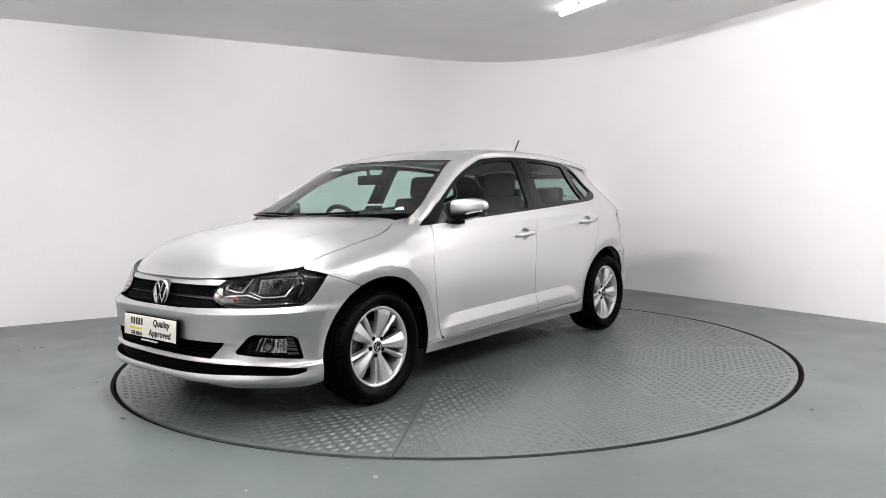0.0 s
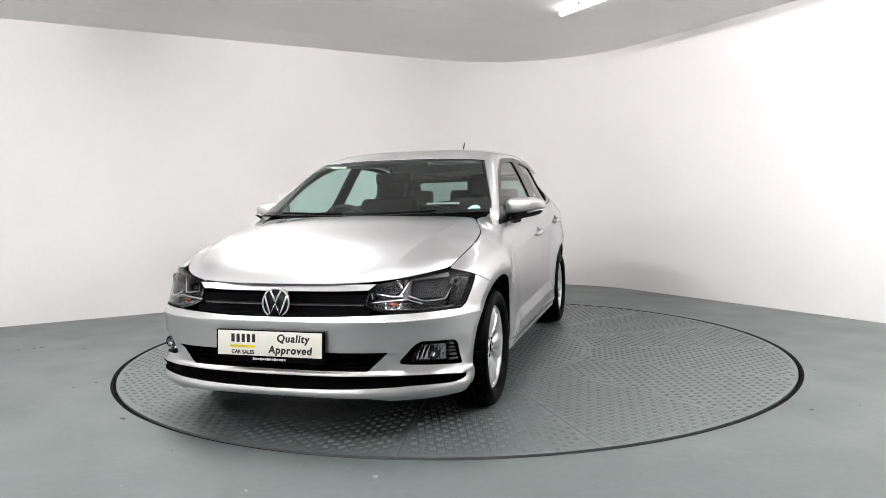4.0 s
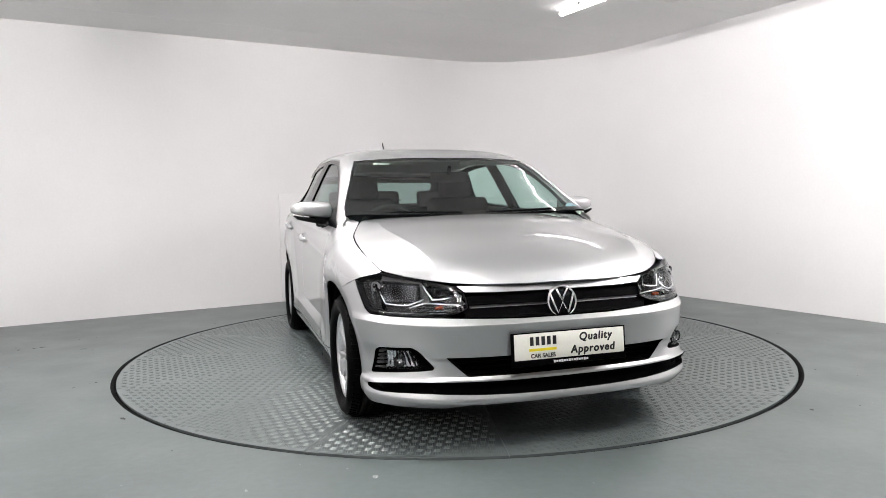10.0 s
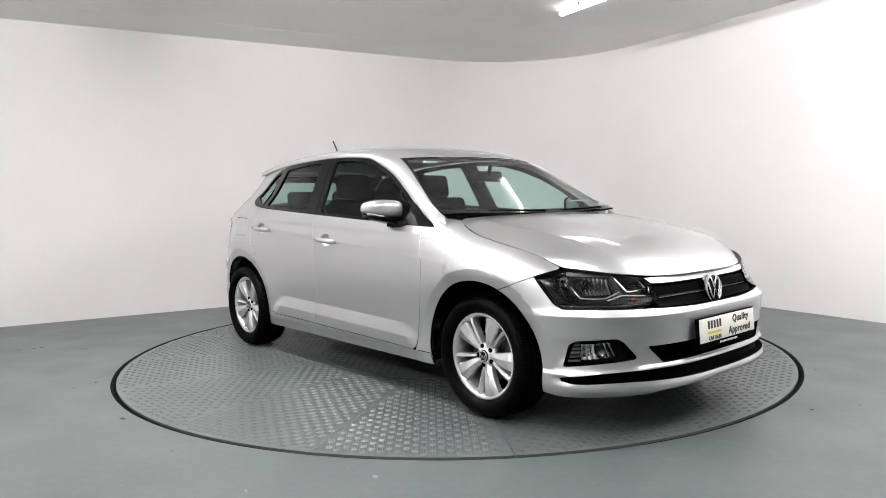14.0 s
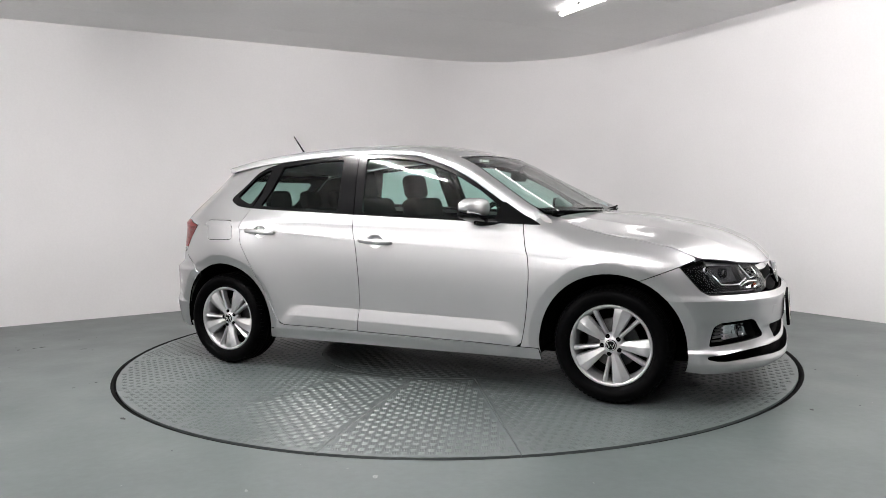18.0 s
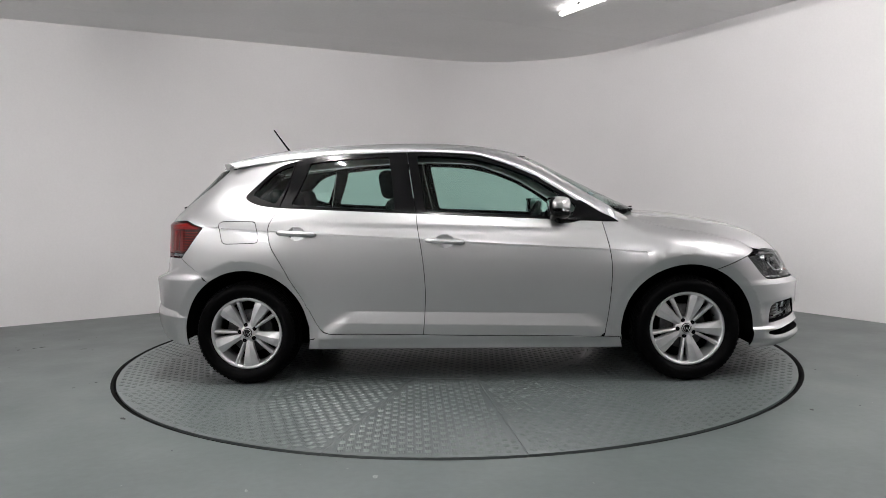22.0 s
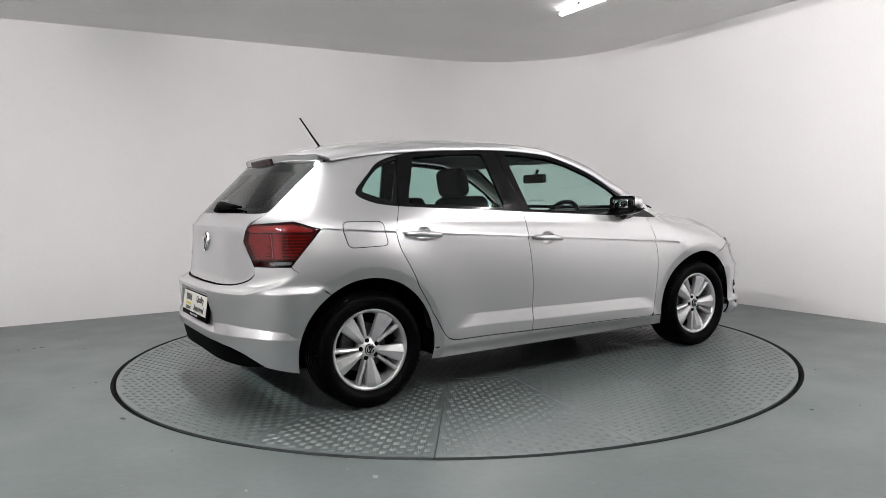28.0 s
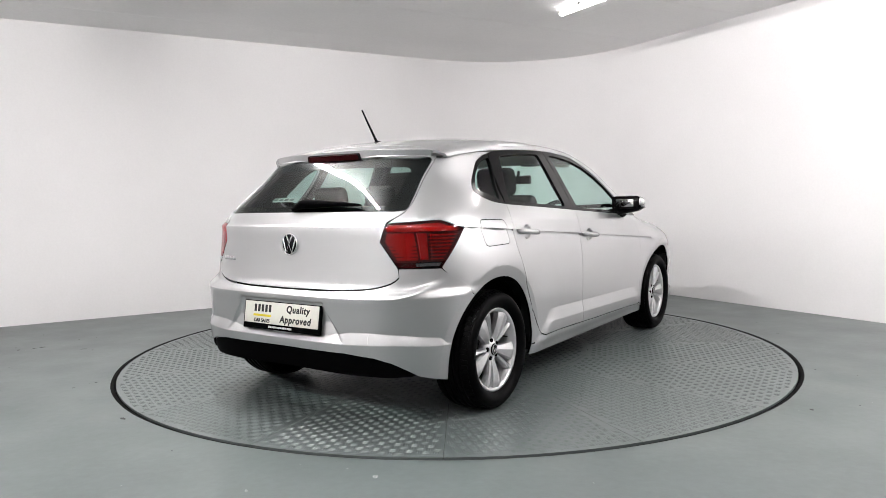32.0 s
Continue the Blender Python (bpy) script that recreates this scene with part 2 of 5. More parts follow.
bmesh.ops.triangle_fill(bm, edges=rim_edges + out_edges, use_beauty=True, use_dissolve=False, normal=(0, 0, 1))
for f in [f for f in bm.faces if all(v.co.xy.length < PIT_R + .01 for v in f.verts)]:
    bm.faces.remove(f)
for i in range(ring):
    bm.faces.new((inner[i], inner[(i + 1) % ring], deep[(i + 1) % ring], deep[i]))
bm.faces.new(deep)
bm.faces.ensure_lookup_table()
me = bpy.data.meshes.new("floor")
bm.to_mesh(me)
bm.free()
me.materials.append(FLOOR)
floor = tagged(new("floor", me), "scuffed grey-green painted concrete floor", "floor", kind="structure")

# black ring standing in for the dark open gap round the pit, a little uneven
bm = bmesh.new()
loops = []
for r, z in ((PIT_R - 0.001, 0.001), (PIT_R - 0.001, -0.05), (TABLE_R + 0.003, -0.05), (TABLE_R + 0.003, -0.009)):
    loops.append([bm.verts.new(((r + 0.0012 * math.sin(7 * t) + 0.001 * math.sin(23 * t)) * math.cos(t), (r + 0.0012 * math.sin(7 * t) + 0.001 * math.sin(23 * t)) * math.sin(t), z))
                  for t in (2 * math.pi * i / 180 for i in range(180))])
for a, b in zip(loops, loops[1:] + loops[:1]):
    for i in range(180):
        bm.faces.new((a[i], a[(i + 1) % 180], b[(i + 1) % 180], b[i])).smooth = True
bmesh.ops.recalc_face_normals(bm, faces=bm.faces)
me = bpy.data.meshes.new("seal")
bm.to_mesh(me)
bm.free()
me.materials.append(GAP)
tagged(new("turntable_seal", me), "black ring standing in for the dark gap round the turntable", "seal", kind="structure")


# ---- ceiling tubes ----
def ceiling_tube(x, y, glow):
    """A bare batten light: an enamelled spine, two end caps and a glowing tube; built along its own x."""
    thing = tagged(new("tube_light"), "bare white fluorescent batten lamp, lit, under the ceiling", "ceiling lamp", "tube lamps under the ceiling")
    part("spine", box_bm((1.44, 0.022, 0.016), (0, 0, -0.008), 0.004), thing, "white enamelled steel spine", WHITE_STEEL)
    for k in (-.5, .5):
        part("clip", box_bm((0.02, 0.030, 0.026), (k, 0, -0.014), 0.004), thing, "dark steel clip", DARK_STEEL)
    part("tube", tube_bm([(-0.752, 0, -0.042), (-0.748, 0, -0.042), (-0.735, 0, -0.042), (0.735, 0, -0.042), (0.748, 0, -0.042), (0.752, 0, -0.042)], [.010, .018, .023, .023, .018, .010], 14), thing, "glowing white tube", glow)
    thing.matrix_basis = pose(x, y, ROOM_H - 0.001, 0, 0, math.degrees(math.atan2(AX2.y, AX2.x)))
    return thing


ceiling_tube(1.395, 0.735, DIM_TUBE)
# all out of view; the pair at a = 8.41 is added fill for the left wall
for a, b, glow in ((5.07, 3.2, TUBE), (8.41, 3.2, WEAKER_TUBE), (1.73, 6.4, TUBE), (5.07, 6.4, WEAKER_TUBE), (8.41, 6.4, WEAKER_TUBE), (1.73, 9.6, DIM_TUBE), (5.07, 9.6, DIM_TUBE)):
    at = room_point(a, b)
    ceiling_tube(at.x, at.y, glow)

# access panel on the long wall
hatch = tagged(new("access_panel"), "white access panel of two boards on the wall", "panel")
for z0, z1 in ((.012, .575), (.585, 1.165)):
    part("board", box_bm((.60, .018, z1 - z0), (0, 0, (z0 + z1) / 2), .003), hatch, "", WALL)
at = room_point(3.31, 0.006)
hatch.matrix_basis = pose(at.x, at.y, 0, 0, 0, math.degrees(math.atan2(AX1.y, AX1.x)))

# ---- turntable: sixteen tread-plate sectors round a middle disc ----
turntable = tagged(new("turntable"), "round grey-green steel vehicle turntable of worn tread plate", "turntable")
INNER_R = 0.95
bm = bmesh.new()
lo = [bm.verts.new((r * math.cos(t), r * math.sin(t), z)) for r, z in ((TABLE_R, -0.012), (TABLE_R, -0.08)) for t in (2 * math.pi * i / ring for i in range(ring))]
bm.faces.new(lo[:ring]), bm.faces.new(lo[ring:][::-1])
for i in range(ring):
    bm.faces.new((lo[i], lo[ring + i], lo[ring + (i + 1) % ring], lo[(i + 1) % ring]))
bmesh.ops.recalc_face_normals(bm, faces=bm.faces)
part("deck", bm, turntable, "dark steel deck under the plates", GAP)


def sector_mesh(name, r0, r1, a0, a1, mat, gap=0.0016):
    """A steel plate between two radii and two angles, with a chamfered edge."""
    pts = []
    n = 12
    for i in range(n + 1):
        t = a0 + (a1 - a0) * i / n
        pts.append((r1, t))
    for i in range(n + 1):
        t = a1 + (a0 - a1) * i / n
        pts.append((r0, t))
    top, bot = [], []
    mid = (a0 + a1) / 2
    for r, t in pts:
        g = gap / max(r, 0.05)
        t = t + (g if t < mid - 1e-6 else -g if t > mid + 1e-6 else 0) * (1 if abs(t - a0) < 1e-6 or abs(t - a1) < 1e-6 else 0)
        rr = r - gap if r == r1 else r + gap
        top.append((rr * math.cos(t), rr * math.sin(t), 0.0))
        bot.append((rr * math.cos(t), rr * math.sin(t), -0.0115))
    k = len(top)
    return mesh_from(name, top + bot, [tuple(range(k))] + [(i, k + i, k + (i + 1) % k, (i + 1) % k) for i in range(k)], mat, smooth=False)


SEAM0 = radians(9.6)
for i in range(16):
    a0 = SEAM0 + i * 2 * math.pi / 16
    part("plate", sector_mesh("plate", INNER_R, TABLE_R - 0.001, a0, a0 + 2 * math.pi / 16, PLATE_STEEL), turntable)
disc = [(INNER_R - 0.002) * Vector((math.cos(2 * math.pi * i / 64), math.sin(2 * math.pi * i / 64), 0)) for i in range(64)]
part("middle_plate", mesh_from("middle_plate", [tuple(v) for v in disc] + [(v.x, v.y, -0.0115) for v in disc],
     [tuple(range(64))] + [(i, 64 + i, 64 + (i + 1) % 64, (i + 1) % 64) for i in range(64)], PLATE_STEEL, smooth=False), turntable)


def tread_bars():
    """The raised bars of the tread plate: cells of three short bars, turned from cell to cell; each sector's pattern follows its own plate."""
    cell, verts, faces = 0.0375, [], []
    base = np.array([(-1, 0, 0), (0, -1, 0), (1, 0, 0), (0, 1, 0), (-.45, 0, 1), (.45, 0, 1)], float) * (0.0165, 0.0040, 0.0013)
    tri = [(0, 1, 5, 4), (1, 2, 5), (2, 3, 4, 5), (3, 0, 4)]

    def lay(x, y, c, s, turn):
        for b in (-1, 0, 1):
            ox, oy = (0, b * 0.0108) if turn else (b * 0.0108, 0)
            p = base if turn else base[:, [1, 0, 2]]
            px, py = p[:, 0] + x + ox, p[:, 1] + y + oy
            n = len(verts)
            verts.extend(zip(c * px - s * py, s * px + c * py, p[:, 2]))
            faces.extend(tuple(n + q for q in (f if turn else f[::-1])) for f in tri)

    for k in range(16):
        mid = SEAM0 + (k + .5) * math.pi / 8
        c, s = math.cos(mid + (k % 2) * .12), math.sin(mid + (k % 2) * .12)
        for i in range(-60, 61):
            for j in range(-60, 61):
                x, y = (i + .5) * cell, (j + .5) * cell
                r = math.hypot(x, y)
                if r > TABLE_R - 0.03 or r < INNER_R + .03:
                    continue
                a = (math.atan2(s * x + c * y, c * x - s * y) - mid + math.pi) % (2 * math.pi) - math.pi
                if abs(a) < math.pi / 16 - 0.024 / r:
                    lay(x, y, c, s, (i + j) % 2)
    for i in range(-26, 27):
        for j in range(-26, 27):
            if math.hypot(i, j) * cell < INNER_R - .03:
                lay(i * cell, j * cell, 1, 0, (i + j) % 2)
    return mesh_from("tread", verts, faces, PLATE_STEEL, smooth=False)


tagged(part("tread", tread_bars(), turntable, "raised bars of the tread plate, worn and painted over"), kind="stuff")


def floor_specks():
    """Small chips, grit and scuffs on the painted floor, in one mesh of flat irregular flakes."""
    rng = random.Random(7)
    verts, faces, slots = [], [], []
    for k in range(420):
        a, b = rng.uniform(.6, 9), rng.uniform(.6, 9)
        p = room_point(a, b)
        if PIT_R - .02 < p.length < PIT_R + .03 or (a < 1.7 and b < 1.7):
            continue
        if p.length < PIT_R:
            continue
        r = rng.choice((.003, .004, .005, .006, .010)) * rng.uniform(.7, 1.3)
        n, i = rng.randint(5, 7), len(verts)
        spin, long = rng.uniform(0, 6.28), rng.uniform(1, 2.6)
        for q in range(n):
            t = 2 * math.pi * q / n
            x, y = r * long * math.cos(t) * rng.uniform(.7, 1.2), r * math.sin(t) * rng.uniform(.7, 1.2)
            verts.append((p.x + x * math.cos(spin) - y * math.sin(spin), p.y + x * math.sin(spin) + y * math.cos(spin), .0012))
        verts.append((p.x, p.y, .0026))
        faces += [(i + q, i + (q + 1) % n, i + n) for q in range(n)]
        slots += [0 if rng.random() < .45 else 1] * n
    return mesh_from("floor_specks", verts, faces, [CHIP, SOOT], smooth=False, face_mats=slots)


tagged(new("floor_specks", floor_specks()), "pale chips and dark grit on the painted floor", "grit", kind="stuff")
# ---- the car's outer shape: x forward, y to its left, z up, from a point on the ground midway between the axles ----
def curve(xs, ys):
    """A smooth curve through a few knots, without overshoot."""
    xs, ys = np.array(xs, float), np.array(ys, float)
    h, d = np.diff(xs), np.diff(ys) / np.diff(xs)
    m = np.zeros_like(xs)
    m[0], m[-1] = d[0], d[-1]
    for i in range(1, len(xs) - 1):
        if d[i - 1] * d[i] > 0:
            w1, w2 = 2 * h[i] + h[i - 1], h[i] + 2 * h[i - 1]
            m[i] = (w1 + w2) / (w1 / d[i - 1] + w2 / d[i])

    def f(x):
        x = np.clip(np.asarray(x, float), xs[0], xs[-1])
        i = np.clip(np.searchsorted(xs, x) - 1, 0, len(xs) - 2)
        t = (x - xs[i]) / h[i]
        return ((1 + 2 * t) * (1 - t) ** 2 * ys[i] + t * (1 - t) ** 2 * h[i] * m[i]
                + t * t * (3 - 2 * t) * ys[i + 1] + t * t * (t - 1) * h[i] * m[i + 1])
    return f


def step01(a, b, x):
    t = np.clip((np.asarray(x, float) - a) / (b - a), 0, 1)
    return t * t * (3 - 2 * t)


AXLE, HUB_Z, ARCH = 1.2755, 0.300, 0.372
X0F, X0R, NF, NR = 0.90, -0.90, 3.5, 4.0
nose = curve([.14, .19, .24, .33, .42, .50, .543, .549, .575, .60, .68, .74, .80], [1.965, 2.028, 2.062, 2.068, 2.069, 2.073, 2.077, 2.070, 2.033, 2.016, 1.971, 1.935, 1.89])
tail = curve([.14, .20, .30, .45, .55, .616, .622, .648, .655, .70, .86, .940, .944, .950, .985, 1.05, 1.31, 1.40],
             [-1.86, -1.895, -1.928, -1.952, -1.957, -1.962, -1.956, -1.898, -1.891, -1.882, -1.868, -1.864, -1.862, -1.853, -1.828, -1.772, -1.520, -1.43])


def flank_low(z):
    return np.interp(z, [.14, .18, .235, .26, .33, .40, .47], [.775, .806, .824, .828, .8325, .8352, .8370])


def swage(x, z):
    """The raised band along the doors' feet: a sharp upper edge that falls a little towards the front, slanting ends."""
    top = .427 - .021 * (x + .6)
    body = np.clip((top - z) / .070, 0, 1) * .015 * step01(.235, .275, z)
    return body * step01(-.86 + 1.1 * (z - .30), -.74 + 1.1 * (z - .30), x) * step01(.86 - .9 * (z - .30), .74 - .9 * (z - .30), x)


flank_mid = curve([0, .2, .45, .7, .9, .975, 1], [.8370, .8395, .8412, .8395, .8345, .8318, .8295])
flank_high = curve([0, .010, .05, .12, .17, .28, .40, .55, .64], [.843, .8405, .833, .815, .797, .742, .681, .592, .53])

# the same flank before the crease's tip, on the front wing
flank_plain = curve([0, .25, .6, .85, 1], [.8370, .8395, .8420, .8430, .8420])
flank_plain_high = curve([0, .05, .12, .17, .28, .40, .55, .64], [.8420, .834, .815, .797, .742, .681, .592, .53])


def arc_table(a, w, n):
    t = np.linspace(0, math.pi / 2, 4001)
    x, y = a * np.sin(t) ** (2 / n), w * np.cos(t) ** (2 / n)
    return np.concatenate([[0], np.cumsum(np.hypot(np.diff(x), np.diff(y)))]), t


ARC_F, ARC_R = arc_table(1.18, .845, NF), arc_table(1.02, .84, NR)
UF, UR = X0F + ARC_F[0][-1], X0R - ARC_R[0][-1]


def crease(x):
    return .823 - .070 * np.asarray(x, float)


def belt(x):
    """The height of the fine line under the side windows."""
    return .921 - .040 * np.asarray(x, float)


def half_width(x, z):
    zc = crease(x)
    fade = step01(1.06, 1.115, x)
    k = (z - .47) / (zc - .47)
    mid = flank_mid(k) * (1 - fade) + flank_plain(k) * fade
    high = flank_high(z - zc) * (1 - fade) + flank_plain_high(z - zc) * fade
    w = np.where(z < .47, flank_low(z), np.where(z < zc, mid, high))
    w = w * (1 - .125 * step01(-.45, -1.5, x) * step01(0, .26, z - zc))
    zb = belt(x)
    w = w + .0045 * step01(zb - .035, zb, z) * (z < zb) * step01(-1.25, -1.0, x) * step01(1.3, .9, x)
    w = w - .028 * step01(.2, 1.0, x) * step01(.03, .2, z - zc)
    w = w + swage(x, z)
    w = w + .035 * step01(.84, 1.22, x) * step01(.88, .68, z) + .02 * step01(-.86, -1.22, x) * step01(1.0, .70, z)
    return w - .006 * step01(.5, 1.3, abs(x)) * step01(zc - .02, zc - .3, z)


def skin(u, z):
    """The flank, nose and tail as one sheet on the left: u runs along it from the tail's middle to the nose's, x where it is straight."""
    u, z = np.broadcast_arrays(np.asarray(u, float), np.asarray(z, float))
    tf = np.interp(u - X0F, *ARC_F)
    tr = np.interp(X0R - u, *ARC_R)
    c = np.clip(u, X0R - .75, X0F + .75)
    w = half_width(c, z)
    x = np.where(u > X0F, X0F + (nose(z) - X0F) * np.sin(tf) ** (2 / NF), np.where(u < X0R, X0R + (tail(z) - X0R) * np.sin(tr) ** (2 / NR), u))
    y = w * np.where(u > X0F, np.cos(tf) ** (2 / NF), np.where(u < X0R, np.cos(tr) ** (2 / NR), 1))
    for a in (AXLE, -AXLE):
        r = np.hypot(x - a, z - HUB_Z)
        y = y + .014 * np.where(r < .430, np.clip((r - ARCH) / .058, 0, 1), 1 - step01(.430, .74, r)) * step01(.3, .7, y)
    return np.stack([x, y, z], -1)


# upper shell: roof, rails, screen pillars and windscreen as one sheet over (x, q), q from -1 to 1 across the car
window_top = curve([-1.56, -1.30, -1.0, -.676, -.325, .065, .22, .396, .56, .716, .851, .95, 1.12], [1.237, 1.288, 1.324, 1.344, 1.353, 1.332, 1.287, 1.215, 1.118, 1.017, .942, .925, .905])
ridge = curve([-1.56, -1.40, -1.17, -.86, -.48, -.17, .1, .27, .42, .6, .8, .95, 1.12], [1.322, 1.357, 1.400, 1.424, 1.436, 1.430, 1.408, 1.376, 1.330, 1.236, 1.131, 1.052, .960])


def upper(x, q):
    x, q = np.broadcast_arrays(np.asarray(x, float), np.asarray(q, float))
    zl = window_top(x)
    edge = skin(x, zl)[..., 1]
    s = np.sin(np.clip(abs(q), 0, 1) * math.pi / 2)
    n = 2.5
    return np.stack([x, np.sign(q) * edge * s, zl + (ridge(x) - zl) * np.clip(1 - s ** n, 0, 1) ** (1 / n)], -1)


# bonnet: a sheet over (a, b), a across from -1 to 1, b from the windscreen to the nose
side_line = (curve([0, .12, .32, .58, .83, 1], [.955, 1.05, 1.20, 1.41, 1.595, 1.668]), curve([0, .12, .32, .58, .83, 1], [.650, .697, .738, .752, .737, .708]),
             curve([0, .12, .32, .58, .83, 1], [.958, .920, .878, .838, .790, .751]))
mid_line = (curve([0, 1], [1.075, 1.990]), curve([0, .22, .45, .68, .85, .95, 1], [.978, .962, .928, .880, .814, .752, .697]))


def bonnet_crease(b):
    return .86 - .17 * np.asarray(b, float)


def bonnet(a, b):
    a, b = np.broadcast_arrays(np.asarray(a, float), np.asarray(b, float))
    k = abs(a)
    xs, ys, zs = (f(b) for f in side_line)
    px, pz = 2.2 + 1.2 * b, 3.0 + .8 * b ** 2
    z = mid_line[1](b) + (zs - mid_line[1](b)) * k ** pz
    z = z + .008 * np.exp(-abs(k - bonnet_crease(b)) / .08) * step01(-.05, .15, b) * step01(1.02, .80, b)
    return np.stack([mid_line[0](b) + (xs - mid_line[0](b)) * k ** px, a * ys, z], -1)


def side_edge(x):
    """The bonnet's side line at x."""
    bs = np.linspace(0, 1, 200)
    b = np.interp(x, side_line[0](bs), bs)
    return np.stack([side_line[0](b), side_line[1](b), side_line[2](b)], -1)


def wing_edge(x):
    """The wing's upper line: the bonnet's side line, then on under the screen pillar's foot."""
    x = np.asarray(x, float)
    k = step01(1.06, .88, x)[..., None]
    return (1 - k) * side_edge(x) + k * np.stack([x, .665 + .073 * step01(.95, .88, x), .966 + 0 * x], -1)


def wing(u, v):
    """The flank up to the shoulder, then over it to the bonnet's side line: v runs on past the shoulder by 0.11."""
    u, v = np.broadcast_arrays(np.asarray(u, float), np.asarray(v, float))
    e = wing_edge(skin(u, .78)[..., 0])
    zs = e[..., 2] - .10
    a = skin(u, np.minimum(v, zs))
    t = np.clip((v - zs) / .11, 0, 1)[..., None]
    top = skin(u, zs)
    ctrl = top + (top - skin(u, zs - .04)) * 1.375
    b = (1 - t) ** 2 * top + 2 * t * (1 - t) * ctrl + t * t * e
    return np.where((v > zs)[..., None], b, a)


def shoulder(u):
    return float(wing_edge(skin(u, .78)[0])[2]) - .10


def front(w, z):
    """The nose by distance w from its middle, left positive."""
    w, z = np.broadcast_arrays(np.asarray(w, float), np.asarray(z, float))
    p = skin(UF - abs(w), z)
    p[..., 1] *= np.where(w < 0, -1, 1)
    # relief of the bumper: a hollow round the fog lamps and a ledge over the lower grille
    k = abs(w)
    d = -.009 * step01(.50, .60, k) * step01(.97, .90, k) * step01(.285, .32, z) * step01(.455, .405, z)
    d = d + .014 * step01(.30, .285, z) * step01(.17, .22, z) - .012 * step01(.315, .33, z) * step01(.41, .395, z) * step01(.62, .50, k)
    d = d + .018 * np.clip((.268 - z) / .035, 0, 1) * step01(.98, .86, k)
    d = d + .016 * np.clip((.362 - z) / .055, 0, 1) * step01(.46, .58, k) * step01(.96, .84, k) * step01(.27, .285, z)
    n = np.stack([1 - .55 * step01(.3, .9, k), .9 * step01(.2, .9, k) * np.sign(w), 0 * k], -1)
    return p + d[..., None] * n


def rear_lift(k):
    return .080 * step01(.62, .94, k)


def hollow_edge(z):
    return .275 + .75 * np.clip(.567 - z, 0, .2)


def ledge_top(k):
    return np.interp(k, [0, .30, .40, .43, .52, .69, .84, .88], [.430, .440, .460, .464, .466, .453, .433, .402])


def ledge_foot(k):
    return np.interp(k, [0, .43, .64, .87, .93], [.407, .407, .409, .393, .392])


def rear(w, z):
    """The tail by distance w from its middle, left positive."""
    w, z = np.broadcast_arrays(np.asarray(w, float), np.asarray(z, float))
    p = skin(UR + abs(w), z)
    p[..., 1] *= np.where(w < 0, -1, 1)
    k = abs(w)
    # the bumper's upper edge climbs towards the corners
    lift = rear_lift(k)
    low = (z < .76)
    p[..., 0] += np.where(low, tail(np.where(z > .56, np.maximum(z - lift, .56), z)) - tail(z), 0) * step01(.86, .66, k)
    # hollow for the plate, and a slanting ledge under it
    edge = hollow_edge(z)
    d = -.022 * step01(edge + .014, edge - .014, k) * np.clip((z - .407) / .09, 0, 1) * step01(.602, .582, z)
    top, foot = ledge_top(k), ledge_foot(k)
    d = d + .020 * np.clip((top - z) / np.maximum(top - foot, .004), 0, 1) * step01(.95, .72, k) * (z < .6)
    n = np.stack([-1 + .55 * step01(.3, .9, k), .9 * step01(.2, .9, k) * np.sign(w), 0 * k], -1)
    return p + d[..., None] * n


# ---- cutting sheets into panels ----
def spline(pts, step=.02):
    """A smooth line through points of a plane."""
    p = np.array(pts, float)
    p = np.vstack([2 * p[0] - p[1], p, 2 * p[-1] - p[-2]])
    out = []
    for i in range(1, len(p) - 2):
        n = max(2, int(np.hypot(*(p[i + 1] - p[i])) / step))
        for t in np.arange(n) / n:
            out.append(.5 * (2 * p[i] + (p[i + 1] - p[i - 1]) * t + (2 * p[i - 1] - 5 * p[i] + 4 * p[i + 1] - p[i + 2]) * t * t + (3 * p[i] - p[i - 1] - 3 * p[i + 1] + p[i + 2]) * t ** 3))
    out.append(p[-2])
    return [tuple(q) for q in out]


def rounded(pts, r=.012, step=.025, seg=4):
    """A closed outline with its corners rounded and its sides cut into short steps."""
    p = [np.array(q, float) for q in pts]
    out = []
    for i in range(len(p)):
        a, b, c = p[i - 1], p[i], p[(i + 1) % len(p)]
        la, lc = np.linalg.norm(a - b), np.linalg.norm(c - b)
        k = min(r, .45 * la, .45 * lc)
        q0, q1 = b + (a - b) * k / la, b + (c - b) * k / lc
        cosang = np.dot(a - b, c - b) / la / lc
        if cosang < -.985:
            out.append(b)
        else:
            out += [(1 - t) ** 2 * q0 + 2 * t * (1 - t) * b + t * t * q1 for t in np.linspace(0, 1, seg + 1)]
    full = []
    for i in range(len(out)):
        a, b = out[i], out[(i + 1) % len(out)]
        n = max(1, int(math.ceil(np.linalg.norm(b - a) / step)))
        full += [tuple(a + (b - a) * t / n) for t in range(n)]
    return full


def mirrored(half):
    """Closes an outline that runs from the middle line round one side and back to it, by its mirror image."""
    half = list(half)
    other = [(-x, y) for x, y in half[::-1]]
    return half + [q for q in other if abs(q[0]) > 1e-6]


def inside(poly, pts):
    p, c = np.array(poly), np.zeros(len(pts), bool)
    x, y = pts[:, 0], pts[:, 1]
    for (x0, y0), (x1, y1) in zip(p, np.roll(p, -1, 0)):
        if y0 != y1:
            c ^= ((y0 > y) != (y1 > y)) & (x < (x1 - x0) * (y - y0) / (y1 - y0) + x0)
    return c


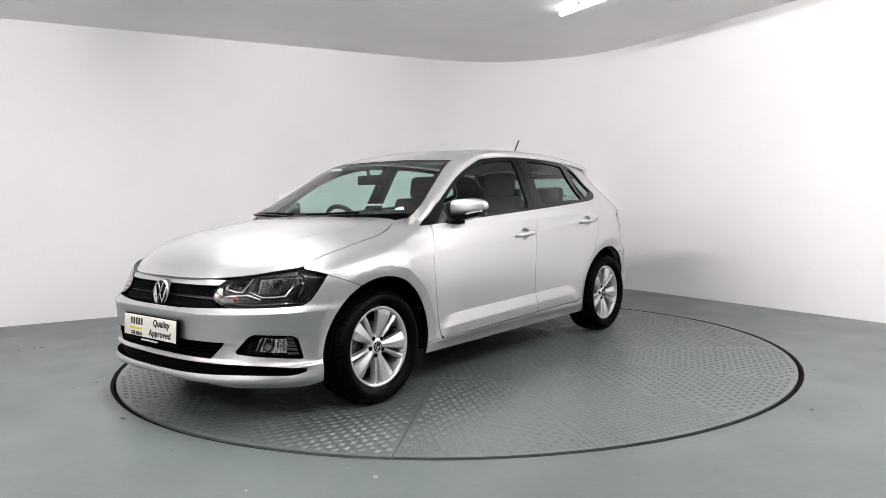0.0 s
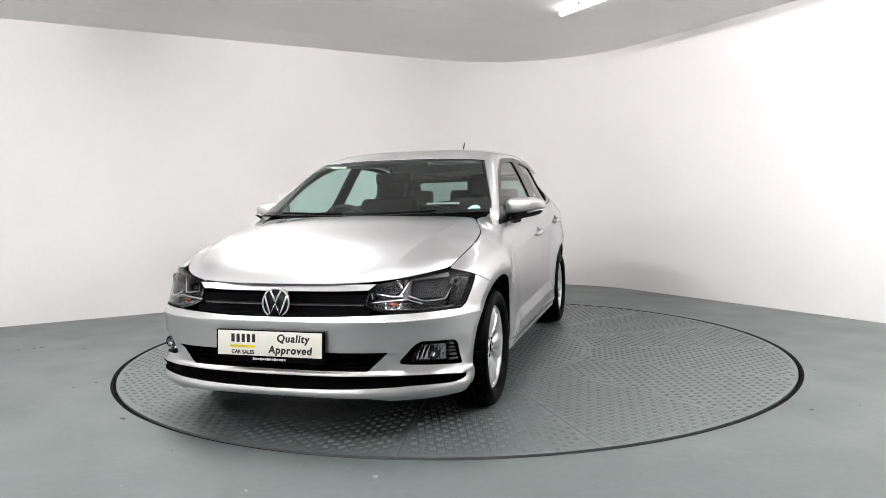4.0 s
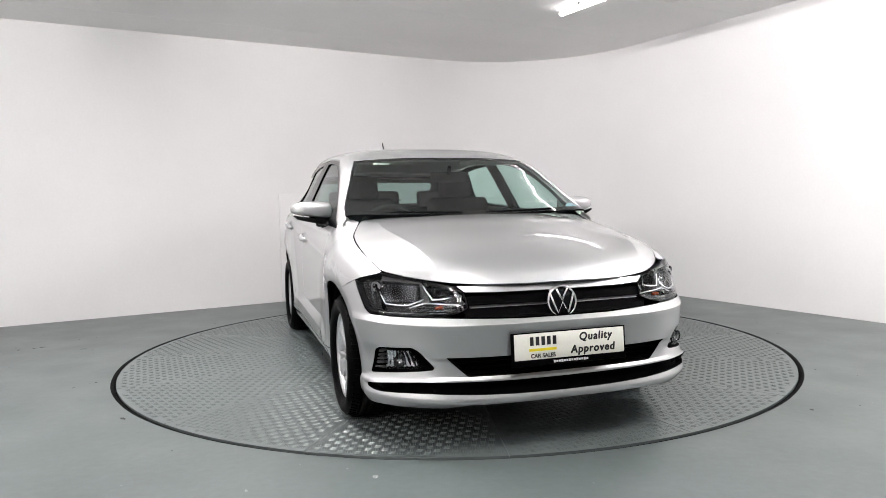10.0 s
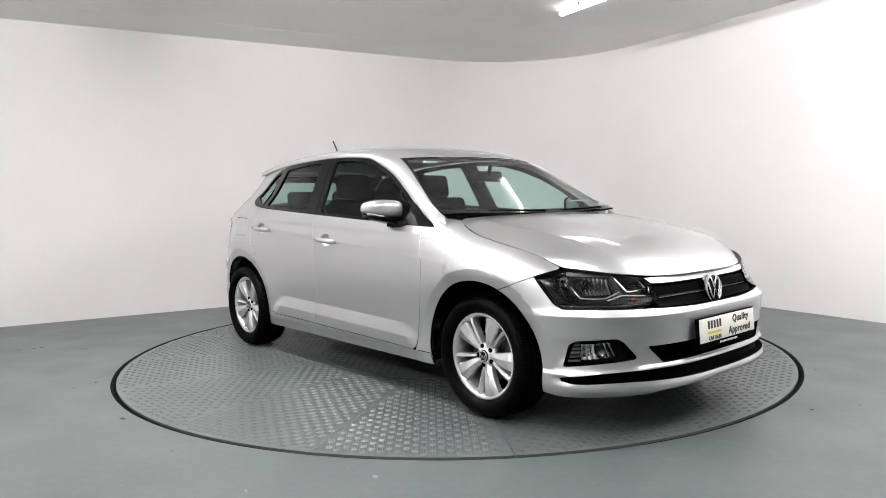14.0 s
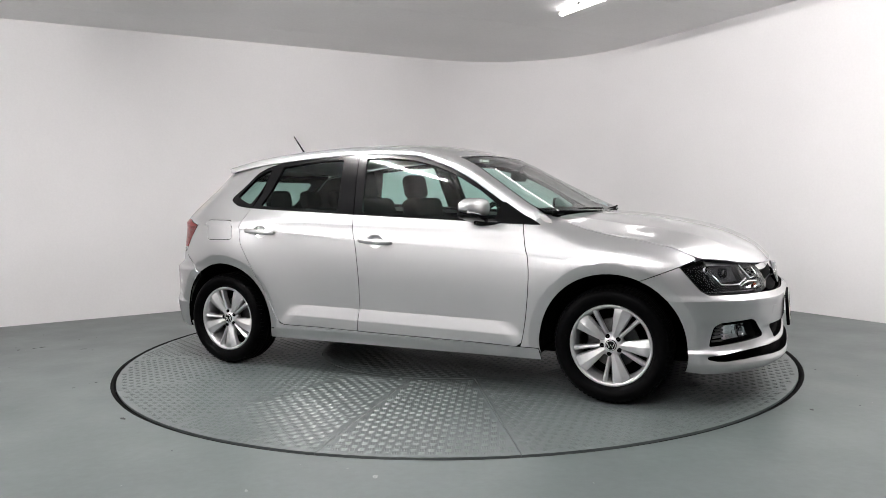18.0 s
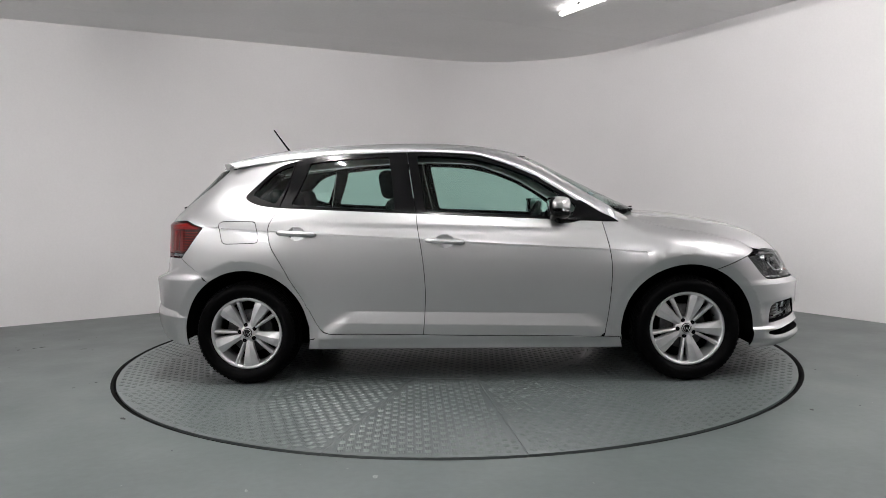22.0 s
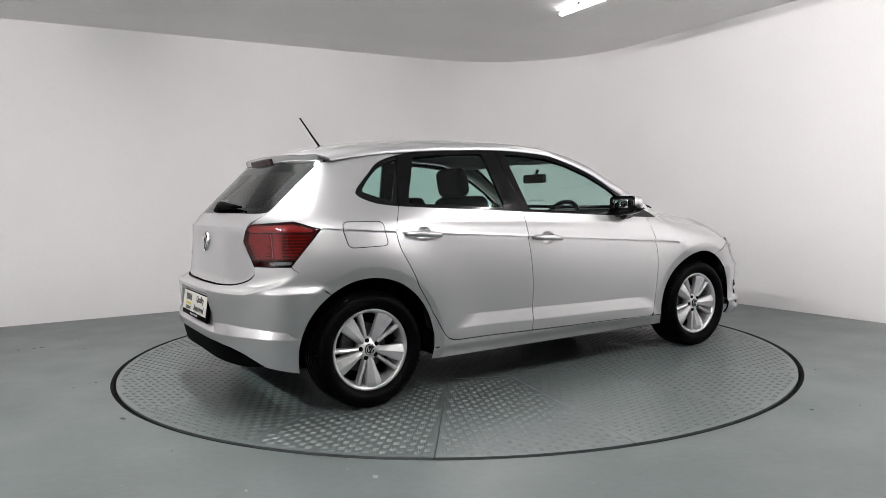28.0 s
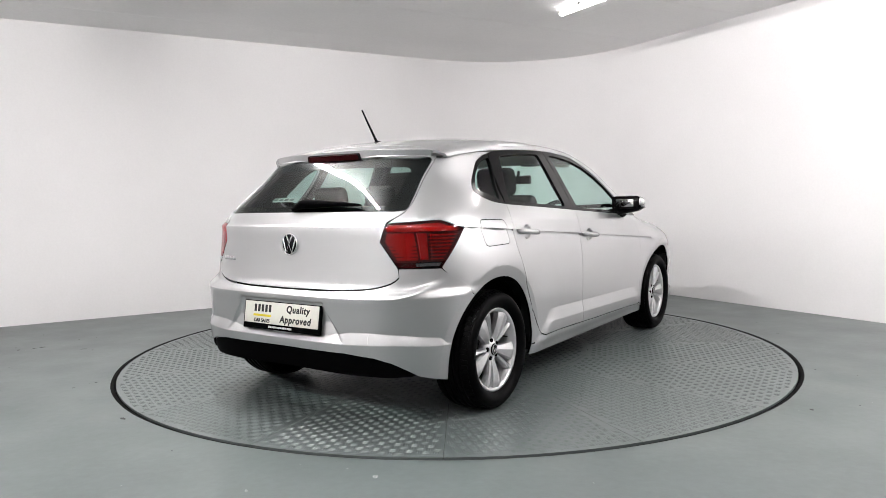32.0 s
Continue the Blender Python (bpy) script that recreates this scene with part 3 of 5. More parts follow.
def shrunk(poly, d):
    """The outline moved inwards by d."""
    p = np.array(poly, float)
    keep = np.hypot(*(p - np.roll(p, 1, 0)).T) > 1e-5
    p = p[keep]
    area = .5 * np.sum(p[:, 0] * np.roll(p[:, 1], -1) - np.roll(p[:, 0], -1) * p[:, 1])
    if area < 0:
        p = p[::-1]
    if not d:
        return [tuple(q) for q in p]
    e = np.roll(p, -1, 0) - p
    e /= np.hypot(*e.T)[:, None]
    n = np.stack([-e[:, 1], e[:, 0]], 1)
    m = n + np.roll(n, 1, 0)
    k = 1 / np.clip(np.sum(m * n, 1), .45, 2)
    return [tuple(q) for q in p + m * k[:, None] * d]


def sheet(name, fn, outline, mat, holes=(), step=.03, gap=.0022, flange=.014, off=0.0, flip=False, hole_flange=.02, solid=0.0, depth_dark=True):
    """A panel cut out of a sheet fn(u, v): its outline shrunk by a gap, holes through it, rims turned inwards, exact normals.
    off moves it along its normal; flip puts it on the car's right; solid gives it a back at that depth."""
    from mathutils.geometry import delaunay_2d_cdt
    loops = [shrunk(outline, gap)] + [shrunk(h, -gap if gap else 0) for h in holes]
    pts, edges = [], []
    for lp in loops:
        k = len(pts)
        pts += lp
        edges += [(k + i, k + (i + 1) % len(lp)) for i in range(len(lp))]
    b = np.array(pts)
    lo, hi = b.min(0), b.max(0)
    gx, gy = np.meshgrid(np.arange(lo[0] + step * .5, hi[0], step), np.arange(lo[1] + step * .5, hi[1], step), indexing="ij")
    g = np.stack([gx.ravel(), gy.ravel()], 1)
    if fn is bonnet:
        bs = np.arange(.02, .99, .025)
        for d in (-.03, -.006, 0, .006, .03):
            for sgn in (-1, 1):
                g = np.vstack([g[np.abs(g[:, 0] - sgn * bonnet_crease(g[:, 1])) > .012] if d == -.03 else g, np.stack([sgn * (bonnet_crease(bs) + d), bs], 1)])
    if fn in (skin, wing, front, rear):
        # rows of points along the creases and round the arches, so that they stay sharp
        xs = np.arange(lo[0], hi[0], step * .7)
        if fn in (skin, wing):
            rows = [np.stack([xs, wing_edge(skin(xs, .78)[:, 0])[:, 2] - .10 + d], 1) for d in (-.012, -.002, .010, .022, .040, .060, .080, .095)] if fn is wing else []
            rows += [np.stack([xs, crease(xs) + d], 1) for d in (-.03, -.012, -.001, .001, .008, .02, .05)] + [np.stack([xs, belt(xs) + d], 1) for d in (-.03, -.015, -.0008, .0008, .008)] + [np.stack([xs, .427 - .021 * (xs + .6) + d], 1) for d in (-.074, -.066, -.035, -.002, .002, .012)] + [np.stack([xs, 0 * xs + z], 1) for z in (.245, .265)]
        else:
            rows = [np.stack([xs, 0 * xs + z], 1) for z in ((.233, .250, .268, .307, .335, .362, .543, .546, .549, .56, .575) if fn is front else (.582, .590, .602, .940, .943, .946, .950))]
            if fn is rear:
                zs = np.arange(.41, .60, .009)
                rings = [np.stack([sg * (hollow_edge(zs) + d), zs], 1) for d in (-.014, -.005, .005, .014) for sg in (-1, 1)]
                rows += [np.stack([xs, z + rear_lift(abs(xs))], 1) for z in (.613, .616, .619, .622, .635, .648, .655)] + [np.stack([xs, ledge_top(abs(xs)) + d], 1) for d in (-.004, .001)] + [np.stack([xs, ledge_foot(abs(xs)) + d], 1) for d in (-.001, .004)]
        g = g[np.min([np.abs(g[:, 1] - np.interp(g[:, 0], r[:, 0], r[:, 1])) for r in rows], 0) > min(.008, step * .35)]
        us = np.linspace(UR, UF, 600)
        flat = skin(us, .45)[:, 0]
        rings = rings if fn is rear else []
        for a in (-AXLE, AXLE):
            for r in (.385, .405, .420, .427, .430, .434, .450, .470, .486):
                t = np.linspace(-.3, math.pi + .3, 90)
                q = np.stack([np.interp(a + r * np.cos(t), flat, us), HUB_Z + r * np.sin(t)], 1)
                rings.append(q)
            c = np.array([np.interp(a, flat, us), HUB_Z])
            if fn in (skin, wing):
                    d = np.hypot(np.interp(g[:, 0], us, flat) - a, g[:, 1] - HUB_Z)
                    g = g[(d < .375) | (d > .49)]
                    rows = [w[(lambda e: (e < .375) | (e > .49))(np.hypot(np.interp(w[:, 0], us, flat) - a, w[:, 1] - HUB_Z))] for w in rows]
        g = np.vstack([g] + rows + (rings if fn in (skin, wing) else rings[:8] if fn is rear else []))
    ok = inside(loops[0], g)
    for h in loops[1:]:
        ok &= ~inside(h, g)
    g = g[ok]
    if len(g):
        near = np.ones(len(g), bool)
        for i in range(0, len(b), 200):
            near &= np.min(np.hypot(g[:, None, 0] - b[None, i:i + 200, 0], g[:, None, 1] - b[None, i:i + 200, 1]), 1) > (step * .45 if fn not in (skin, wing, front, rear) else min(.006, step * .4))
        g = g[near]
    allp = np.vstack([b, g]) if len(g) else b
    vs, _, tri, *_ = delaunay_2d_cdt([Vector(q) for q in allp], edges, [], 0, 1e-7)
    v2 = np.array([tuple(q) for q in vs])
    tri = np.array([t for t in tri if len(t) == 3])
    mid = v2[tri].mean(1)
    ok = inside(loops[0], mid)
    for h in loops[1:]:
        ok &= ~inside(h, mid)
    tri = tri[ok]
    e = 2e-4

    def place(q):
        p = fn(q[:, 0], q[:, 1])
        du = fn(q[:, 0] + e, q[:, 1]) - fn(q[:, 0] - e, q[:, 1])
        dv = fn(q[:, 0], q[:, 1] + e) - fn(q[:, 0], q[:, 1] - e)
        n = np.cross(du, dv)
        n /= np.maximum(np.linalg.norm(n, axis=1), 1e-12)[:, None]
        out = np.sum(n * (p - np.array([0, 0, .55])), 1)
        return p, n * np.where(out < 0, -1, 1)[:, None]

    p, n = place(v2)
    p = p + off * n
    # face order must agree with the normals
    fa = np.cross(p[tri[:, 1]] - p[tri[:, 0]], p[tri[:, 2]] - p[tri[:, 0]])
    swap = np.sum(fa * n[tri].sum(1), 1) < 0
    tri[swap] = tri[swap][:, ::-1]
    verts, norms, faces, slots = [p], [n], [tri], [np.zeros(len(tri), int)]
    # painted panels get black rims: shade of the shut lines, put into the colour
    dark_edge = mat == PAINT and depth_dark
    count = len(p)
    for li, lp in enumerate(loops):
        depth = flange if li == 0 else hole_flange
        if not depth:
            continue
        q, m = place(np.array(lp))
        q = q + off * m
        t = np.roll(q, -1, 0) - np.roll(q, 1, 0)
        o = np.cross(t, m)
        o /= np.maximum(np.linalg.norm(o, axis=1), 1e-12)[:, None]
        c = q.mean(0)
        o *= np.where(np.sum(o * (q - c), 1).sum() < 0, -1, 1) * (1 if li == 0 else -1)
        k = len(q)
        lip = math.copysign(min(.0022, abs(depth) * .5), depth)
        verts += [q, q - m * lip + o * .0004, q - m * lip + o * .0004, q - m * depth]
        norms += [m * .75 + o * .65, o, o, o]
        i = np.arange(k)
        j = (i + 1) % k
        for row in (0, 2):
            a = count + row * k
            f = np.stack([a + i, a + k + i, a + k + j, a + j], 1)
            fa = np.cross((q - m * depth)[0] - q[0], q[1] - q[0])
            f = np.concatenate([f[:, [0, 1, 2]], f[:, [0, 2, 3]]])
            faces.append(f if np.dot(fa, o[0]) > 0 else f[:, ::-1])
            slots.append(np.full(len(f), 1 if row and dark_edge else 0))
        count += 4 * k
    if solid:
        verts.append(p - solid * n)
        norms.append(-n)
        faces.append(tri[:, ::-1] + count)
        slots.append(np.zeros(len(tri), int))
    verts, norms, faces = np.vstack(verts), np.vstack(norms), np.vstack(faces)
    norms = norms / np.maximum(np.linalg.norm(norms, axis=1), 1e-9)[:, None]
    if flip:
        verts[:, 1] *= -1
        norms[:, 1] *= -1
        faces = faces[:, ::-1]
    return mesh_from(name, verts, faces, [mat, LINER] if dark_edge else mat, norms, face_mats=np.concatenate(slots))


def arch_line(centre, z0, z1, way, n=26):
    """The wheel arch's edge as (u, z), from height z0 to z1 on the front (way 1) or back (way -1) of the wheel; u is found on the flank."""
    out = []
    a0, a1 = math.asin((z0 - HUB_Z) / ARCH), math.asin(min(1, (z1 - HUB_Z) / ARCH))
    for a in np.linspace(a0, a1, n):
        x, z = centre + way * ARCH * math.cos(a), HUB_Z + ARCH * math.sin(a)
        lo, hi = (X0F - .6, UF) if centre > 0 else (UR, X0R + .6)
        for _ in range(40):
            m = (lo + hi) / 2
            if skin(m, z)[0] < x:
                lo = m
            else:
                hi = m
        out.append((lo, z))
    return out


# ---- the car ----
car = tagged(new("hatchback_car"), "silver five-door hatchback car, clean, parked on the turntable", "car")
TOP_Z = HUB_Z + ARCH - 1e-6
door_mid = spline([(-.232, .287), (-.222, .40), (-.216, .55), (-.228, .72), (-.256, .92), (-.262, .986)])
door_front = spline([(.803, .268), (.830, .42), (.848, .60), (.846, .72), (.826, .82), (.803, .924)])
door_rear = spline([(-.775, .297), (-.835, .330), (-.93, .50), (-1.055, .71), (-1.118, .82), (-1.132, .915), (-1.110, .99), (-1.095, 1.034)])
front_door = [(-.232, .287), *spline([(.0, .282), (.4, .276), (.78, .268)])[0:], *door_front[1:], *spline([(.803, .924), (.3, .954), (-.262, .986)])[1:-1], *door_mid[::-1][:-1]]
rear_door = [*spline([(-.775, .297), (-.5, .293), (-.232, .287)])[:-1], *door_mid, *spline([(-.262, .986), (-.7, 1.012), (-1.095, 1.034)])[1:-1], *door_rear[::-1][:-1]]
lamp_cut = [(.950, .711), (.792, .750), (.74, .746), (.667, .737), (.548, .718), (.440, .696), (.406, .668), (.398, .612), (.447, .590), (.515, .576), (.665, .577), (.860, .578), (.888, .598)]
tail_cut = [(.535, .872), (.565, .957), (.82, .968), (.975, .926), (.82, .750), (.618, .752)]
f_front_low = arch_line(AXLE, .190, .640, 1)
f_back = arch_line(AXLE, .235, TOP_Z, -1)
f_front_high = arch_line(AXLE, .640, TOP_Z, 1)
wing_cut = [(.800, .268), (.895, .262), *f_back, *f_front_high[::-1][1:], (UF - .950, .711), (UF - .794, .760)]
wing_top = [(u, shoulder(u) + .11) for u in np.linspace(UF - .770, 1.0, 30)]
wing_poly = [*wing_cut, *wing_top, (.93, shoulder(.93) + .108), (.86, shoulder(.86) + .105), (.81, .945), (.803, .924), *door_front[::-1][1:-1]]
r_front = arch_line(-AXLE, .262, TOP_Z, 1)
r_back_high = arch_line(-AXLE, .605, TOP_Z, -1)
r_back_low = arch_line(-AXLE, .222, .605, -1)
rear_edge = spline([(-1.052, 1.310), (-1.16, 1.291), (-1.25, 1.258), (-1.315, 1.196), (-1.372, 1.124), (-1.360, 1.090), (-1.24, 1.051), (-1.095, 1.034)])
gate_side = spline([(.600, .982), (.645, 1.010), (.69, 1.06), (.775, 1.18), (.855, 1.292)])
quarter = [*door_rear[2:], *rear_edge[::-1][1:], (-1.0, 1.318), *[(u, float(window_top(skin(u, 1.28)[0]))) for u in np.linspace(-1.15, UR + .80, 9)],
           *[(UR + w, z) for w, z in gate_side[::-1][1:]], (UR + .565, .957), (UR + .82, .968), (UR + .975, .926), (UR + .82, .750), (UR + .83, .737), *r_back_high, *r_front[::-1][1:], (-.865, .270)]
sill = [(-.905, .205), (.905, .200), (.895, .260), *spline([(.80, .266), (.4, .274), (0, .280), (-.5, .291), (-.775, .295)]), (-.84, .31), (-.875, .262), (-.9, .262)]
frame_front = [*spline([(-.262, .986), (.3, .954), (.803, .924), (.853, .940)]), *[(x, float(window_top(x))) for x in np.linspace(.84, -.325, 34)], (-.30, 1.2)]
frame_rear = [*spline([(-1.095, 1.034), (-.7, 1.012), (-.262, .986)]), (-.30, 1.2), *[(x, float(window_top(x))) for x in np.linspace(-.325, -1.0, 16)], (-1.052, 1.308), (-1.07, 1.18)]
frame_quarter = [*rear_edge, (-1.07, 1.18)]
glass_front = rounded([(-.205, 1.000), (.35, .970), (.63, .953), (.66, 1.018), (.52, 1.118), (.38, 1.197), (.22, 1.262), (.06, 1.303), (-.10, 1.321), (-.262, 1.327)], .02)
glass_rear = rounded([(-1.02, 1.052), (-.385, 1.010), (-.43, 1.325), (-.66, 1.318), (-.905, 1.296)], .02)
glass_quarter = rounded([(-1.335, 1.116), (-1.132, 1.060), (-1.084, 1.19), (-1.064, 1.286), (-1.16, 1.266), (-1.232, 1.238), (-1.288, 1.184)], .02)



def grip_hole(cu, cz):
    return [(cu + .056 * math.cos(a), cz + .040 * math.sin(a)) for a in (2 * math.pi * i / 36 for i in range(36))]


def bowl_fn(cu, cz, ru, rz, depth):
    """The flank with a hollow in it."""
    def f(u, v):
        k = ((np.asarray(u) - cu) / ru) ** 2 + ((np.asarray(v) - cz) / rz) ** 2
        p = skin(u, v)
        return p - np.stack([0 * k, depth * np.clip(1 - k * k, 0, 1), 0 * k], -1)
    return f


fuel_cut = rounded([(-1.452, .962), (-1.212, .957), (-1.188, .834), (-1.418, .830)], .03)

for flip, side in ((False, "left"), (True, "right")):
    part("front_wing", sheet("front_wing", wing, wing_poly, PAINT, flip=flip), car)
    door = part("front_door", sheet("front_door", skin, front_door, PAINT, [grip_hole(-.099, .826)], flip=flip, hole_flange=0), car)
    part("window_frame", sheet("window_frame", skin, frame_front, GLOSS, [glass_front], flip=flip, off=-.002), door, "gloss black window frame")
    part("window_pane", sheet("window_pane", skin, glass_front, GLASS, flip=flip, off=-.010, gap=-.004, flange=0), door, "green-tinted side window")
    door2 = part("rear_door", sheet("rear_door", skin, rear_door, PAINT, [grip_hole(-.957, .883)], flip=flip, hole_flange=0), car)
    for owner, hx, hz in ((door, -.099, .826), (door2, -.957, .883)):
        part("grip_recess", sheet("grip_recess", bowl_fn(hx, hz, .056, .040, .024), grip_hole(hx, hz), PAINT, flip=flip, gap=-.0022, flange=0, step=.010), owner, "hollow behind the door handle")
        y = float(skin(hx, hz)[1])
        bar = [(hx - .108, y - .002, hz + .007), (hx - .096, y + .018, hz + .007), (hx - .05, y + .029, hz + .003), (hx + .05, y + .029, hz - .003), (hx + .094, y + .020, hz - .007), (hx + .108, y - .002, hz - .007)]
        bm = tube_bm([(a, (-1 if flip else 1) * b, d) for a, b, d in bar], [.011, .0145, .0155, .0155, .0145, .011], 12)
        part("door_handle", bm, owner, "silver door handle", PAINT)
    part("window_frame", sheet("window_frame", skin, frame_rear, GLOSS, [glass_rear], flip=flip, off=-.002), door2, "gloss black window frame")
    part("window_pane", sheet("window_pane", skin, glass_rear, GLASS, flip=flip, off=-.010, gap=-.004, flange=0), door2, "green-tinted side window")
    q = part("rear_quarter", sheet("rear_quarter", skin, quarter, PAINT, [fuel_cut] if flip else [], flip=flip, hole_flange=.008), car)
    if flip:
        part("fuel_flap", sheet("fuel_flap", skin, fuel_cut, PAINT, flip=flip, flange=.008), q, "silver fuel filler flap")
    part("window_frame", sheet("window_frame", skin, frame_quarter, GLOSS, [glass_quarter], flip=flip, off=-.002), q, "gloss black window frame")
    part("window_pane", sheet("window_pane", skin, glass_quarter, GLASS, flip=flip, off=-.010, gap=-.004, flange=0), q, "small fixed side window")
    part("sill", sheet("sill", skin, sill, PAINT, flip=flip, gap=.001), car)

# roof, rails and glass
def pillar(x, q):
    """The roof rail and screen pillar; its foot sinks into the wing."""
    k = step01(.84, .955, x)
    drop = .036 * k + .022 * step01(.80, .94, x) * step01(.76, .96, abs(np.asarray(q)))
    return upper(x, q) * np.stack([1 + 0 * drop, 1 - .05 * k + 0 * drop, 1 + 0 * drop], -1) - np.stack([0 * drop, 0 * drop, drop], -1)


screen_side = spline([(.335, .665), (.55, .715), (.75, .765), (.915, .80)])
rail = [*[(x, 1.0) for x in np.linspace(.955, -1.0, 64)], *[(x, 1.0) for x in np.linspace(-1.03, -1.375, 12)], (-1.385, .92), (-1.412, .80), (-1.424, .745), (-1.42, .70), *[(x, .70) for x in np.linspace(-1.39, .30, 50)], *screen_side, (.935, .85), (.955, .92)]
for flip in (False, True):
    part("roof_rail", sheet("roof_rail", pillar, rail, PAINT, flip=flip, step=.025, gap=.0006, depth_dark=False), car)
# sheets over the roof take x first
roof_poly = [(.415, 0), *spline([(.412, .15), (.393, .40), (.353, .60), (.322, .70)]), *[(x, .70) for x in np.linspace(.29, -1.42, 50)]]
roof_poly = roof_poly + [(x, -q) for x, q in roof_poly[::-1] if q]
part("roof", sheet("roof", upper, roof_poly, PAINT, gap=.0012, flange=.008), car)
screen_half = [(.420, 0), *spline([(.417, .15), (.398, .40), (.358, .60), (.338, .655)]), *screen_side[1:], *spline([(.925, .79), (1.0, .60), (1.055, .38), (1.08, .15), (1.082, 0)])]
screen_poly = screen_half + [(x, -q) for x, q in screen_half[::-1][1:-1]]
screen_in = [(.452, 0), *spline([(.449, .15), (.430, .38), (.392, .56), (.385, .61)]), *spline([(.40, .635), (.57, .685), (.75, .735), (.87, .765)]), *spline([(.885, .75), (.955, .58), (1.01, .36), (1.035, .15), (1.037, 0)])]
screen_in = screen_in + [(x, -q) for x, q in screen_in[::-1][1:-1]]
wind = part("windscreen", sheet("windscreen", upper, screen_poly, SCREEN, off=-.004, flange=0), car, "clear laminated windscreen")
part("black_border", sheet("black_border", upper, screen_poly, BLACK, [screen_in], off=-.0055, flange=.008, hole_flange=0, gap=.001), wind, "black printed border")

# bonnet
bonnet_half = [(0, 0), *[(a, 0) for a in np.linspace(.05, .97, 20)], *[(1, b) for b in np.linspace(.02, .97, 40)], *[(a, 1) for a in np.linspace(.985, .05, 30)], (0, 1)]
bonnet_poly = bonnet_half + [(-a, b) for a, b in bonnet_half[::-1] if a]
part("bonnet", sheet("bonnet", bonnet, bonnet_poly, PAINT, step=.035, gap=.0025, flange=.006, depth_dark=False), car)

# nose
grille_low = mirrored([(0, .411), (.521, .410), (.432, .329), (0, .329)])
slot = [(0, .305), *spline([(.2, .306), (.45, .308), (.63, .306), (.86, .284), (.898, .272)]), *spline([(.893, .262), (.82, .252), (.62, .262), (.4, .259), (.2, .254), (0, .252)])]
slot = slot + [(-w, z) for w, z in slot[::-1][1:-1]]
fog_cut = [(.862, .418), (.832, .436), (.745, .443), (.662, .449), (.634, .434), (.570, .366), (.578, .356), (.888, .322)]
bumper_half = [(0, .216), (.43, .214), (.53, .196), (.86, .184), *[(UF - u, z) for u, z in f_front_low], (.950, .711), (.892, .595), (.862, .574), (.665, .573), (.515, .572), (.38, .568), (.2, .562), (0, .561)]
bumper_poly = rounded(mirrored(bumper_half), .004)
bumper = part("front_bumper", sheet("front_bumper", front, bumper_poly, PAINT, [rounded(grille_low, .01), slot, rounded(fog_cut, .012), rounded([(-w, z) for w, z in fog_cut], .012)], step=.013, hole_flange=.03, gap=.0012), car)
part("grille_strip", sheet("grille_strip", front, rounded(mirrored([(0, .694), (.30, .697), (.436, .697), (.404, .670), (.29, .666), (0, .664)]), .004), PAINT, step=.02, gap=.0015), car)
# tail
glass_rear_half = [(0, 1.014), *spline([(.3, 1.014), (.60, 1.012), (.655, 1.022)]), *spline([(.70, 1.09), (.765, 1.19), (.808, 1.262), (.78, 1.275)]), (.4, 1.283), (0, 1.286)]
glass_rear_poly = mirrored(glass_rear_half)
gate_half = [(0, .644), *spline([(.27, .646), (.47, .656), (.585, .683), (.622, .712)]), (.618, .748), (.535, .872), (.560, .962), *gate_side, (.4, 1.305), (0, 1.307)]
gate = part("tailgate", sheet("tailgate", rear, mirrored(gate_half), PAINT, [glass_rear_poly], step=.025), car)
part("rear_window", sheet("rear_window", rear, glass_rear_poly, REAR_GLASS, gap=-.002, off=-.003, flange=0), gate, "dark tinted rear window")
rear_clear = rounded(mirrored([(0, 1.044), (.560, 1.044), (.610, 1.100), (.680, 1.215), (.65, 1.232), (0, 1.240)]), .02)
part("black_border", sheet("black_border", rear, glass_rear_poly, BLACK, [rear_clear], gap=-.001, off=-.009, flange=0, hole_flange=0), gate, "black printed border of the rear window")
rb_half = [(0, .640), *spline([(.27, .642), (.47, .652), (.585, .679), (.622, .708)]), (.618, .749), (.82, .747), (.83, .736), *[(u - UR, z) for u, z in r_back_low[::-1]], (.72, .262), (.665, .297), (.61, .327), (.535, .350), (.40, .365), (0, .368)]
rear_bumper = part("rear_bumper", sheet("rear_bumper", rear, rounded(mirrored(rb_half), .004), PAINT, step=.012, gap=.0012), car)


# ---- hidden parts: wheelhouses, floor pan, bulkheads ----
for sx in (-1, 1):
    for sy in (-1, 1):
        bm = bmesh.new()
        rows = []
        for y in (.40, .46, .60, .770):
            r = .378 if y > .45 else .25
            rows.append([bm.verts.new((sx * AXLE + r * math.cos(a), sy * y, HUB_Z + r * math.sin(a))) for a in (radians(-6 + 192 * i / 32) for i in range(33))])
        for a, b in zip(rows, rows[1:]):
            for i in range(32):
                bm.faces.new((a[i], a[i + 1], b[i + 1], b[i])).smooth = True
        bm.faces.new(rows[0])
        part("wheelhouse", bm, car, "black felt wheelhouse", LINER)
part("floor_pan", box_bm((3.40, 1.02, .10), (.13, 0, .225), .03), car, "black floor pan under the car", LINER)
part("floor_pan", box_bm((1.78, 1.56, .08), (0, 0, .250), .03), car, "black floor pan under the car", LINER)
# dark box added only to block light behind the grille
part("bulkhead", box_bm((.05, 1.30, .50), (1.72, 0, .42), .01), car, "black box added behind the grille to block light", LINER)
part("crash_beam", box_bm((.06, 1.10, .42), (-1.74, 0, .46), .02), car, "black beam behind the rear bumper", LINER)
part("bulkhead", box_bm((.04, 1.40, .62), (.86, 0, .56), .01), car, "black bulkhead before the cabin", LINER)
